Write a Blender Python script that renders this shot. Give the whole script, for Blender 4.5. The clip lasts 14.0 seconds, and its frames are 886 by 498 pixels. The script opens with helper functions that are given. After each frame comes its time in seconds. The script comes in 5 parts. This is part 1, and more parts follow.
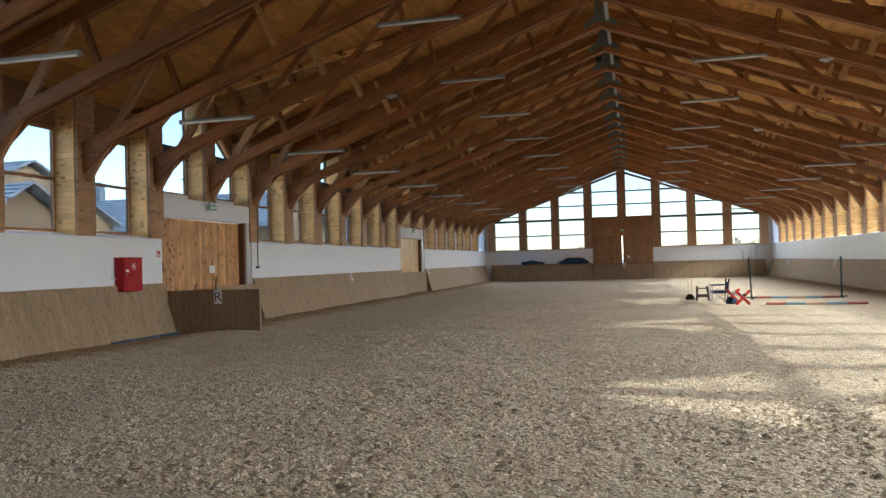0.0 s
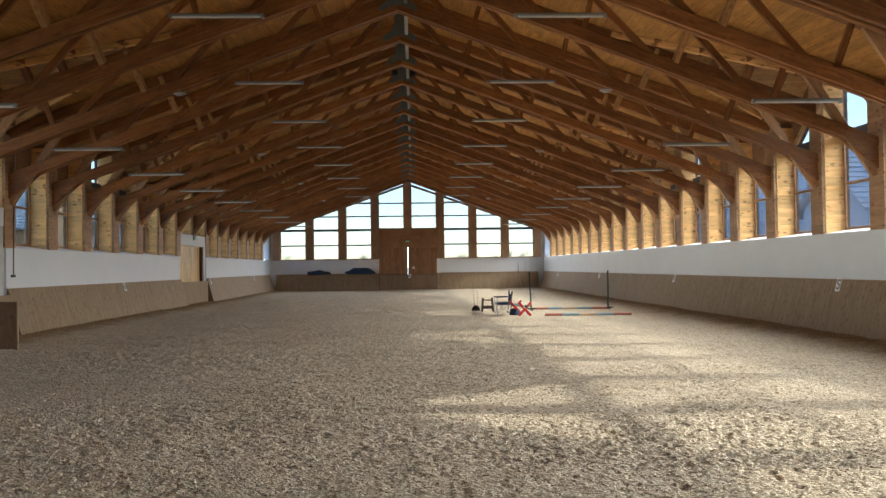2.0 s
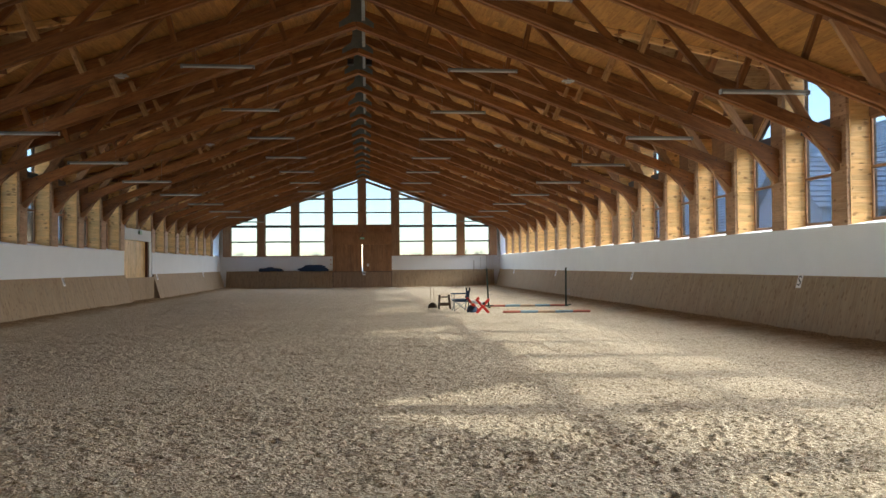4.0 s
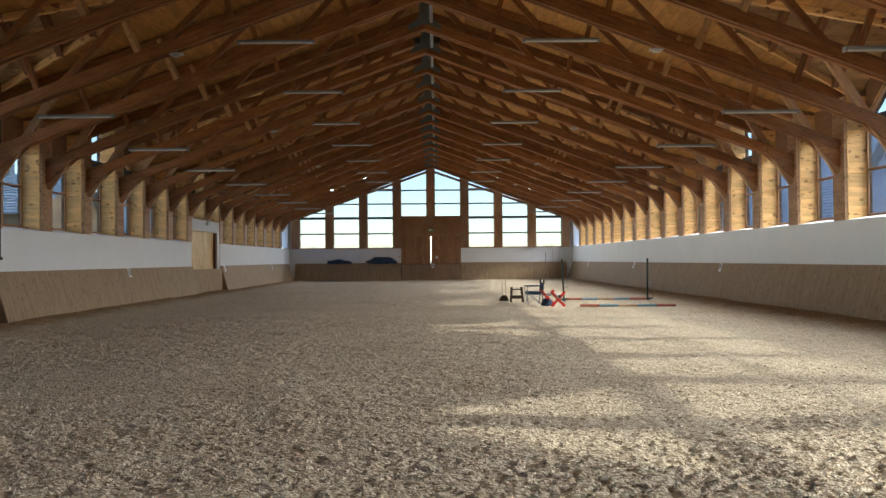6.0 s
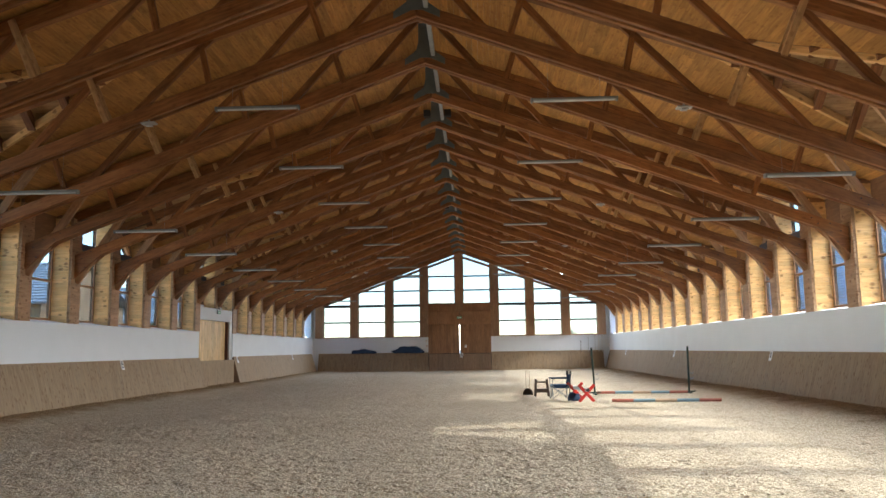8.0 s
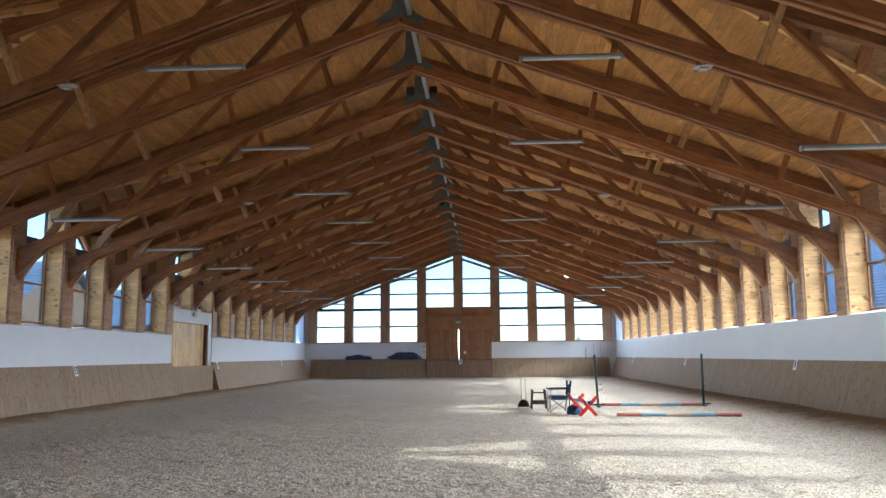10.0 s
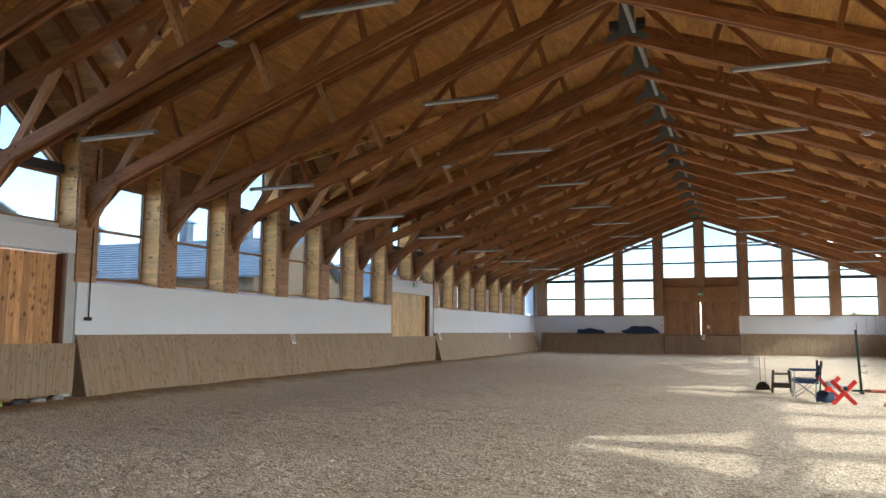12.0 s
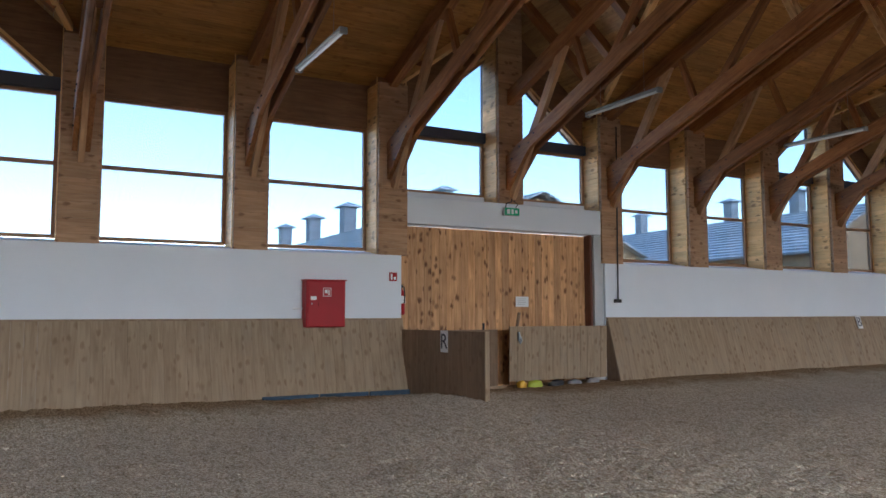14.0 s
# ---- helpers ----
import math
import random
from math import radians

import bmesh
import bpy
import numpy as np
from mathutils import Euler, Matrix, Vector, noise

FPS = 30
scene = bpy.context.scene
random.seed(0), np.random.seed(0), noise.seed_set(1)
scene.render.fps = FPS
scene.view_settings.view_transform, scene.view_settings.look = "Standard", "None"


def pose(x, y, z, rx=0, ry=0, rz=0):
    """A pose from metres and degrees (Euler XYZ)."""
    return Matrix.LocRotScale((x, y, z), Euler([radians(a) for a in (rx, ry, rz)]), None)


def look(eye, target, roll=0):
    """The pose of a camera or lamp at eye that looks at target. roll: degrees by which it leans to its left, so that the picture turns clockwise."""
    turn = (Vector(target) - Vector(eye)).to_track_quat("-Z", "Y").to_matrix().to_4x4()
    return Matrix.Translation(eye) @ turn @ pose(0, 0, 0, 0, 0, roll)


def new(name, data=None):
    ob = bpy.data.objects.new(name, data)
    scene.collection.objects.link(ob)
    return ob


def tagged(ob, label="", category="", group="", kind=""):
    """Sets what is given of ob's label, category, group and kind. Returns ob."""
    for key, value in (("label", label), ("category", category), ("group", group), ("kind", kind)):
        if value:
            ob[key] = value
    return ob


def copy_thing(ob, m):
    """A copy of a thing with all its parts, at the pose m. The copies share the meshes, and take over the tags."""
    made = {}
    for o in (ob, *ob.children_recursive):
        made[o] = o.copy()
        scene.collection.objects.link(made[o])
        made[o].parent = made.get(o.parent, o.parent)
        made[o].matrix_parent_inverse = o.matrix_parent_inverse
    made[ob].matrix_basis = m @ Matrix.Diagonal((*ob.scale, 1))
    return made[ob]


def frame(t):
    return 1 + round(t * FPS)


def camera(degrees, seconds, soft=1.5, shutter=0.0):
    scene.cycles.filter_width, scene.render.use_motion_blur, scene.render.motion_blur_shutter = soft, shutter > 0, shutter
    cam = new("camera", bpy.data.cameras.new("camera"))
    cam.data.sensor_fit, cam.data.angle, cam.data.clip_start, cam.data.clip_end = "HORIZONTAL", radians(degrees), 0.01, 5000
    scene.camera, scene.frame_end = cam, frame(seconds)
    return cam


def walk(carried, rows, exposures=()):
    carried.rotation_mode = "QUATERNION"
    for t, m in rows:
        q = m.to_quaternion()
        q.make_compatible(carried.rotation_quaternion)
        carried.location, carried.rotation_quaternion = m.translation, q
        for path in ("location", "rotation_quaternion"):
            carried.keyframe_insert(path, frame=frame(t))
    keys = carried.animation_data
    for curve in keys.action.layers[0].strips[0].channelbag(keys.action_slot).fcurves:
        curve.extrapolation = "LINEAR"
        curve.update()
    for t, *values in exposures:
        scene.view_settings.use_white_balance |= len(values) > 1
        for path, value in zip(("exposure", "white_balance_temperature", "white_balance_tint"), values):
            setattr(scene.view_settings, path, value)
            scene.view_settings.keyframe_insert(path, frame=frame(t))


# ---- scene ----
cam = camera(59.9, 14.0)
PATH = [
    (0, (0.84, -59.145, 1.654), (0.358, -57.205, 1.689), -1.5),
    (0.5, (0.673, -59.079, 1.62), (0.199, -57.136, 1.657), -1.4),
    (1, (0.534, -58.941, 1.642), (0.249, -56.962, 1.684), -1.1),
    (1.5, (0.462, -58.846, 1.7), (0.463, -56.846, 1.745), -0.7),
    (2, (0.427, -58.813, 1.737), (0.504, -56.815, 1.784), -0.8),
    (2.5, (0.411, -58.7, 1.745), (0.548, -56.706, 1.791), -0.7),
    (3, (0.423, -58.603, 1.727), (0.59, -56.61, 1.772), -0.6),
    (5.5, (0.287, -57.06, 1.529), (0.5, -55.072, 1.564), -0.5),
    (6, (0.407, -56.679, 1.527), (0.424, -54.679, 1.555), -0.5),
    (6.5, (0.576, -56.107, 1.504), (0.551, -54.107, 1.532), -0.6),
    (7, (0.794, -55.591, 1.552), (0.734, -53.592, 1.597), -0.7),
    (7.5, (1.007, -55.06, 1.541), (0.929, -53.077, 1.784), -0.8),
    (10, (1.667, -51.995, 1.533), (1.566, -50.017, 1.807), -0.5),
    (10.5, (1.821, -51.456, 1.527), (1.609, -49.481, 1.765), -0.2),
    (11, (1.988, -51.011, 1.526), (1.531, -49.077, 1.744), 0.2),
    (11.5, (2.153, -50.52, 1.506), (1.657, -48.594, 1.72), 0.0),
    (12, (2.386, -49.893, 1.465), (1.666, -48.039, 1.674), 0.3),
    (12.5, (1.877, -49.207, 1.407), (0.703, -47.601, 1.609), 0.5),
    (13, (1.761, -48.791, 1.352), (0.336, -47.403, 1.559), 0.1),
    (13.5, (1.706, -48.413, 1.344), (0.232, -47.075, 1.538), -0.3),
    (14, (1.659, -48.201, 1.375), (-0.087, -47.24, 1.546), -0.1),
]
walk(cam, [(t, look(e, g, r)) for t, e, g, r in PATH], exposures=[(0, 4.2, 6450, 8), (3, 3.95, 6700, 8), (6.2, 3.9, 6600, 8), (7.0, 3.94, 6600, 8), (7.5, 4.32, 6550, 8), (10, 4.46, 5450, 8), (11.3, 4.28, 6250, 8), (12.5, 4.52, 6200, 8), (13.3, 4.42, 6100, 9), (14, 4.16, 5780, 10)])

# ---- light ----
SUN_UP = radians(30)
world = bpy.data.worlds.new("sky")
scene.world = world
world.use_nodes = True
wn = world.node_tree.nodes
sky = wn.new("ShaderNodeTexSky")
sky.sky_type = "NISHITA"
sky.sun_disc = False
sky.sun_elevation = SUN_UP
sky.sun_rotation = radians(92)
sky.air_density, sky.dust_density, sky.ozone_density = 1.0, 0.4, 1.5
wn["Background"].inputs["Strength"].default_value = 0.118
world.node_tree.links.new(sky.outputs[0], wn["Background"].inputs["Color"])
sun_data = bpy.data.lights.new("sun", "SUN")
sun_data.energy, sun_data.angle, sun_data.color = 0.208, radians(1.0), (1.0, 0.93, 0.82)
sun = new("sun", sun_data)
sun.matrix_world = look((40, -2.2, 23.1), (0, 0, 0))
# skylight in the row of east window openings
east_data = bpy.data.lights.new("east_window_skylight", "AREA")
east_data.shape, east_data.size, east_data.size_y = "RECTANGLE", 60.0, 2.9
east_data.energy, east_data.spread, east_data.color = 260.0, radians(72), (1.0, 0.98, 0.95)
east = new("east_window_skylight", east_data)
east.matrix_world = look((11.98, -31.2, 3.95), (0, -31.2, -3.2))
# skylight in the glazed gable
north_data = bpy.data.lights.new("gable_skylight", "AREA")
north_data.shape, north_data.size, north_data.size_y = "RECTANGLE", 18.0, 3.2
north_data.energy, north_data.spread, north_data.color = 26.0, radians(80), (0.97, 0.98, 1.0)
north = new("gable_skylight", north_data)
north.matrix_world = look((0, 1.5, 4.3), (0, -20, -4.5))
# daylight thrown up from the yard through the west windows
west_data = bpy.data.lights.new("west_window_daylight", "AREA")
west_data.shape, west_data.size, west_data.size_y = "RECTANGLE", 60.0, 2.9
west_data.energy, west_data.spread, west_data.color = 76.0, radians(56), (1.0, 0.96, 0.9)
west = new("west_window_daylight", west_data)
west.matrix_world = look((-11.35, -31.2, 3.95), (0, -31.2, 5.6))


# ---- materials ----
def nodes_of(name):
    m = bpy.data.materials.new(name)
    m.use_nodes = True
    nt = m.node_tree
    return m, nt.nodes, nt.links, nt.nodes["Principled BSDF"]


def ramp(n, stops):
    r = n.new("ShaderNodeValToRGB")
    while len(r.color_ramp.elements) < len(stops):
        r.color_ramp.elements.new(0.5)
    for e, (p, c) in zip(r.color_ramp.elements, stops):
        e.position, e.color = p, (*c, 1)
    return r


def mixer(n, l, kind, fac, a, b):
    m = n.new("ShaderNodeMix")
    m.data_type, m.blend_type = "RGBA", kind
    for sock, v in ((m.inputs[0], fac), (m.inputs[6], a), (m.inputs[7], b)):
        if hasattr(v, "is_linked"):
            l.new(v, sock)
        else:
            sock.default_value = v if isinstance(v, float) else (*v, 1)
    return m.outputs[2]


def wood(name, dark, light, grain="X", rough=0.6, knots=0.0, vary=0.35, island=False, stain=0.0, stain_col=(0.1, 0.09, 0.07), fine=1.0, knot_dark=0.52, knot_scale=1.0):
    """Timber with its grain along one local axis; each piece differs."""
    m, n, l, b = nodes_of(name)
    tc = n.new("ShaderNodeTexCoord")
    if island:
        src = n.new("ShaderNodeNewGeometry").outputs["Random Per Island"]
    else:
        src = n.new("ShaderNodeObjectInfo").outputs["Random"]
    shift = n.new("ShaderNodeVectorMath")
    shift.operation = "MULTIPLY_ADD"
    comb = n.new("ShaderNodeCombineXYZ")
    for i in range(3):
        l.new(src, comb.inputs[i])
    l.new(comb.outputs[0], shift.inputs[0])
    shift.inputs[1].default_value = (31, 47, 23)
    l.new(tc.outputs["Object"], shift.inputs[2])
    mp = n.new("ShaderNodeMapping")
    sc = {"X": (1.2, 14, 14), "Y": (14, 1.2, 14), "Z": (14, 14, 1.2)}[grain]
    mp.inputs["Scale"].default_value = [v * fine for v in sc]
    l.new(shift.outputs[0], mp.inputs[0])
    nz = n.new("ShaderNodeTexNoise")
    nz.inputs["Scale"].default_value, nz.inputs["Detail"].default_value, nz.inputs["Distortion"].default_value = 1.6, 6, 0.6
    l.new(mp.outputs[0], nz.inputs["Vector"])
    rp = ramp(n, [(0.3, dark), (0.7, light)])
    l.new(nz.outputs[0], rp.inputs[0])
    col = rp.outputs[0]
    # broad stains
    nz2 = n.new("ShaderNodeTexNoise")
    nz2.inputs["Scale"].default_value, nz2.inputs["Detail"].default_value = 1.3, 4
    l.new(shift.outputs[0], nz2.inputs["Vector"])
    r2 = ramp(n, [(0.35, (0.84, 0.83, 0.82)), (0.65, (1.06, 1.06, 1.06))])
    l.new(nz2.outputs[0], r2.inputs[0])
    col = mixer(n, l, "MULTIPLY", 1.0, col, r2.outputs[0])
    if stain:
        r3 = ramp(n, [(0.5, (0, 0, 0)), (0.72, (stain, stain, stain))])
        l.new(nz2.outputs[0], r3.inputs[0])
        col = mixer(n, l, "MIX", r3.outputs[0], col, stain_col)
    if knots:
        mk = n.new("ShaderNodeMapping")
        mk.inputs["Scale"].default_value = [v * knot_scale for v in {"X": (6, 9, 9), "Y": (9, 6, 9), "Z": (9, 9, 6)}[grain]]
        l.new(shift.outputs[0], mk.inputs[0])
        vo = n.new("ShaderNodeTexVoronoi")
        vo.inputs["Scale"].default_value = 1.0
        warp = n.new("ShaderNodeVectorMath")
        warp.operation = "MULTIPLY_ADD"
        l.new(nz.outputs["Color"], warp.inputs[0])
        warp.inputs[1].default_value = (0.65, 0.65, 0.65)
        l.new(mk.outputs[0], warp.inputs[2])
        l.new(warp.outputs[0], vo.inputs["Vector"])
        rk = ramp(n, [(0.0, (knots, knots, knots)), (0.2, (knots * 0.8,) * 3), (0.4, (0, 0, 0))])
        l.new(vo.outputs["Distance"], rk.inputs[0])
        sep = n.new("ShaderNodeSeparateColor")
        l.new(vo.outputs["Color"], sep.inputs[0])
        some = ramp(n, [(0.36, (0, 0, 0)), (0.62, (1, 1, 1))])
        l.new(sep.outputs[0], some.inputs[0])
        kf = mixer(n, l, "MULTIPLY", 1.0, rk.outputs[0], some.outputs[0])
        col = mixer(n, l, "MIX", kf, col, (dark[0] * knot_dark, dark[1] * knot_dark * 0.77, dark[2] * knot_dark * 0.62))
    rv = ramp(n, [(0.0, (1 - vary, 1 - vary, 1 - vary * 0.9)), (1.0, (1 + vary * 0.4, 1 + vary * 0.35, 1 + vary * 0.3))])
    l.new(src, rv.inputs[0])
    col = mixer(n, l, "MULTIPLY", 1.0, col, rv.outputs[0])
    l.new(col, b.inputs["Base Color"])
    b.inputs["Roughness"].default_value = rough
    b.inputs["Specular IOR Level"].default_value = 0.3
    bp = n.new("ShaderNodeBump")
    bp.inputs["Strength"].default_value, bp.inputs["Distance"].default_value = 0.25, 0.004
    l.new(nz.outputs[0], bp.inputs["Height"])
    l.new(bp.outputs[0], b.inputs["Normal"])
    return m


def paint(name, c, rough=0.5, metal=0.0, var=0.12, scale=3.0, bump=0.05, spec=0.5):
    m, n, l, b = nodes_of(name)
    tc = n.new("ShaderNodeTexCoord")
    nz = n.new("ShaderNodeTexNoise")
    nz.inputs["Scale"].default_value, nz.inputs["Detail"].default_value = scale, 7
    l.new(tc.outputs["Object"], nz.inputs["Vector"])
    r = ramp(n, [(0.3, [v * (1 - var) for v in c]), (0.7, [min(1, v * (1 + var * 0.5)) for v in c])])
    l.new(nz.outputs[0], r.inputs[0])
    l.new(r.outputs[0], b.inputs["Base Color"])
    b.inputs["Roughness"].default_value, b.inputs["Metallic"].default_value = rough, metal
    b.inputs["Specular IOR Level"].default_value = spec
    if bump:
        nb = n.new("ShaderNodeTexNoise")
        nb.inputs["Scale"].default_value, nb.inputs["Detail"].default_value = scale * 30, 3
        l.new(tc.outputs["Object"], nb.inputs["Vector"])
        bp = n.new("ShaderNodeBump")
        bp.inputs["Strength"].default_value, bp.inputs["Distance"].default_value = bump, 0.01
        l.new(nb.outputs[0], bp.inputs["Height"])
        l.new(bp.outputs[0], b.inputs["Normal"])
    return m


def sand_material():
    m, n, l, b = nodes_of("sand")
    tc = n.new("ShaderNodeTexCoord")

    mp = n.new("ShaderNodeMapping")
    mp.inputs["Scale"].default_value = (0.85, 1.1, 1.0)
    l.new(tc.outputs["Object"], mp.inputs[0])

    def nz(scale, detail, rough=0.6):
        t = n.new("ShaderNodeTexNoise")
        t.inputs["Scale"].default_value, t.inputs["Detail"].default_value, t.inputs["Roughness"].default_value = scale, detail, rough
        l.new(mp.outputs[0], t.inputs["Vector"])
        return t.outputs[0]

    big, mid, fine, edge = nz(0.35, 4), nz(9, 5, 0.7), nz(110, 3, 0.8), nz(1.6, 5, 0.65)
    r1 = ramp(n, [(0.3, (0.68, 0.635, 0.54)), (0.7, (0.77, 0.725, 0.63))])
    l.new(big, r1.inputs[0])
    r2 = ramp(n, [(0.3, (0.80, 0.77, 0.71)), (0.48, (0.98, 0.98, 0.96)), (0.66, (1.04, 1.04, 1.04))])
    l.new(mid, r2.inputs[0])
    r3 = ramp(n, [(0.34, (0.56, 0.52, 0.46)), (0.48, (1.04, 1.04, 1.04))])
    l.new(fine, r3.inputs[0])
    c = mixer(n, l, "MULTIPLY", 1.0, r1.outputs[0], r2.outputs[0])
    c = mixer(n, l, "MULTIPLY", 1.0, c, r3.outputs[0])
    # dark little hollows, shade painted in, drawn out along the harrow's rows
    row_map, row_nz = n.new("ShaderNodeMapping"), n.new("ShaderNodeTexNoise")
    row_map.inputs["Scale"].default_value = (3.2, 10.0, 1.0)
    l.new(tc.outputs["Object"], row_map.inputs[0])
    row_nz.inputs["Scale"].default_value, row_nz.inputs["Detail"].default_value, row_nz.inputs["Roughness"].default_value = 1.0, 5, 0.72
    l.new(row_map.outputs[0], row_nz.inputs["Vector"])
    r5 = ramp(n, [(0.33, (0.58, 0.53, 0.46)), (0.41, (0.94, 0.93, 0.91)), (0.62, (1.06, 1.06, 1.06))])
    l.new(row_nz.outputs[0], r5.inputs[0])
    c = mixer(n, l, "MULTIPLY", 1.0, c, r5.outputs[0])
    # crumbs: pale grains at two sizes, the shade in their gaps painted dark
    warp = n.new("ShaderNodeVectorMath")
    warp.operation = "MULTIPLY_ADD"
    wz = n.new("ShaderNodeTexNoise")
    wz.inputs["Scale"].default_value, wz.inputs["Detail"].default_value = 30, 3
    l.new(mp.outputs[0], wz.inputs["Vector"])
    l.new(wz.outputs["Color"], warp.inputs[0])
    warp.inputs[1].default_value = (0.02, 0.02, 0.02)
    l.new(mp.outputs[0], warp.inputs[2])
    grains = []
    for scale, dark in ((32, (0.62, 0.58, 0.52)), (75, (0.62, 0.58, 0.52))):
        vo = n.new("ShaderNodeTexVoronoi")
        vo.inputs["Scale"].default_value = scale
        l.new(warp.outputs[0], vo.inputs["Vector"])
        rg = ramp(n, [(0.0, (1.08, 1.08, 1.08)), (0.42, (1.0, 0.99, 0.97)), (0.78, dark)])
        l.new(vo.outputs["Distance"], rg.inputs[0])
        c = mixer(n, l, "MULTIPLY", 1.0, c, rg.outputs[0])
        grains.append(vo.outputs["Distance"])
    # darker brown sand along the boards on both sides, with a noisy edge
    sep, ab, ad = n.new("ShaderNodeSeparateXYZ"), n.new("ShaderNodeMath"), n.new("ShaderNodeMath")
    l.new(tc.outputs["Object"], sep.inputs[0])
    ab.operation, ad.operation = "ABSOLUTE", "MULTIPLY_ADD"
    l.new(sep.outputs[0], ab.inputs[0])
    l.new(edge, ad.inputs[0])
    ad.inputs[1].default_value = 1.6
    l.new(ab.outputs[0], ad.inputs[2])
    brown_band = n.new("ShaderNodeMapRange")
    brown_band.inputs[1].default_value, brown_band.inputs[2].default_value, brown_band.inputs[4].default_value = 9.7, 10.5, 0.95
    l.new(ad.outputs[0], brown_band.inputs[0])
    c = mixer(n, l, "MULTIPLY", brown_band.outputs[0], c, (0.55, 0.44, 0.33))
    l.new(c, b.inputs["Base Color"])
    b.inputs["Roughness"].default_value = 0.95
    b.inputs["Specular IOR Level"].default_value = 0.1
    add = n.new("ShaderNodeMath")
    add.operation = "MULTIPLY_ADD"
    l.new(grains[1], add.inputs[0])
    add.inputs[1].default_value = 0.45
    l.new(grains[0], add.inputs[2])
    bp = n.new("ShaderNodeBump")
    bp.invert = True
    bp.inputs["Strength"].default_value, bp.inputs["Distance"].default_value = 1.0, 0.014
    l.new(add.outputs[0], bp.inputs["Height"])
    l.new(bp.outputs[0], b.inputs["Normal"])
    return m


def glass_material():
    m, n, l, b = nodes_of("window_glass")
    n.remove(b)
    out = n["Material Output"]
    tr, gl, lw, mx = n.new("ShaderNodeBsdfTransparent"), n.new("ShaderNodeBsdfGlossy"), n.new("ShaderNodeLayerWeight"), n.new("ShaderNodeMixShader")
    fr, lo = n.new("ShaderNodeMath"), n.new("ShaderNodeMath")
    tr.inputs[0].default_value = (0.345, 0.37, 0.395, 1)
    gl.inputs["Roughness"].default_value = 0.02
    lw.inputs["Blend"].default_value = 0.5
    fr.operation, lo.operation = "POWER", "MULTIPLY_ADD"
    l.new(lw.outputs["Facing"], fr.inputs[0])
    fr.inputs[1].default_value = 5.0
    l.new(fr.outputs[0], lo.inputs[0])
    lo.inputs[1].default_value, lo.inputs[2].default_value = 0.5, 0.03
    l.new(lo.outputs[0], mx.inputs[0])
    l.new(tr.outputs[0], mx.inputs[1])
    l.new(gl.outputs[0], mx.inputs[2])
    l.new(mx.outputs[0], out.inputs[0])
    return m


def slate_material(name, c):
    m, n, l, b = nodes_of(name)
    tc, geo = n.new("ShaderNodeTexCoord"), n.new("ShaderNodeNewGeometry")
    nz = n.new("ShaderNodeTexNoise")
    nz.inputs["Scale"].default_value, nz.inputs["Detail"].default_value = 2.2, 6
    l.new(tc.outputs["Object"], nz.inputs["Vector"])
    r = ramp(n, [(0.3, [v * 0.8 for v in c]), (0.7, [v * 1.08 for v in c])])
    l.new(nz.outputs[0], r.inputs[0])
    rv = ramp(n, [(0.0, (0.86, 0.86, 0.86)), (1.0, (1.06, 1.06, 1.06))])
    l.new(geo.outputs["Random Per Island"], rv.inputs[0])
    l.new(mixer(n, l, "MULTIPLY", 1.0, r.outputs[0], rv.outputs[0]), b.inputs["Base Color"])
    b.inputs["Roughness"].default_value = 0.6
    return m


M_TRUSS = wood("truss_timber", (0.22, 0.088, 0.03), (0.40, 0.178, 0.062), "X", 0.55, 0.35, 0.3)
# braces: truss timber lightened, window light put into the colour
M_KNEE = wood("brace_timber_lit", (0.42, 0.24, 0.125), (0.62, 0.39, 0.21), "X", 0.55, 0.4, 0.25)
# pier fronts: same pine as the sides, their shade put into the colour
M_PIER_SHADED = wood("pier_pine_shaded", (0.37, 0.215, 0.115), (0.52, 0.33, 0.19), "Y", 0.6, 0.8, 0.1, knot_dark=0.4)
M_PIERJ_SHADED = wood("pier_pine_shaded_joined", (0.37, 0.215, 0.115), (0.52, 0.33, 0.19), "Y", 0.6, 0.8, 0.1, island=True, knot_dark=0.4)
M_POST = wood("gable_post_timber", (0.29, 0.165, 0.09), (0.45, 0.275, 0.155), "Z", 0.6, 0.4, 0.2)
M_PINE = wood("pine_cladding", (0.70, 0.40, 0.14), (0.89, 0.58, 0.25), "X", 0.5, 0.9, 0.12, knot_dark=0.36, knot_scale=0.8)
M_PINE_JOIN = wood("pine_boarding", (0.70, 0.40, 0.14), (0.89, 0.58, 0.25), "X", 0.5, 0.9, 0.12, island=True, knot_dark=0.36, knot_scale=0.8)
M_CEIL = wood("ceiling_boards", (0.385, 0.172, 0.042), (0.58, 0.295, 0.078), "Y", 0.6, 0.5, 0.2, island=True)
# paler ceiling boards: daylight on the dormer slopes put into the colour
M_CEIL_PALE = wood("ceiling_boards_lit", (0.48, 0.28, 0.12), (0.66, 0.43, 0.2), "X", 0.6, 0.5, 0.2, island=True)
M_HEAD = wood("head_board", (0.20, 0.10, 0.05), (0.30, 0.165, 0.08), "Y", 0.6, 0.2, 0.2)
M_DOORPINE = wood("door_pine", (0.50, 0.255, 0.105), (0.78, 0.46, 0.22), "Z", 0.5, 1.0, 0.3, knot_dark=0.3, knot_scale=0.9)
M_KICK = wood("kick_planks", (0.295, 0.215, 0.137), (0.40, 0.302, 0.197), "Z", 0.75, 0.6, 0.04, stain=0.5, stain_col=(0.2, 0.165, 0.125))
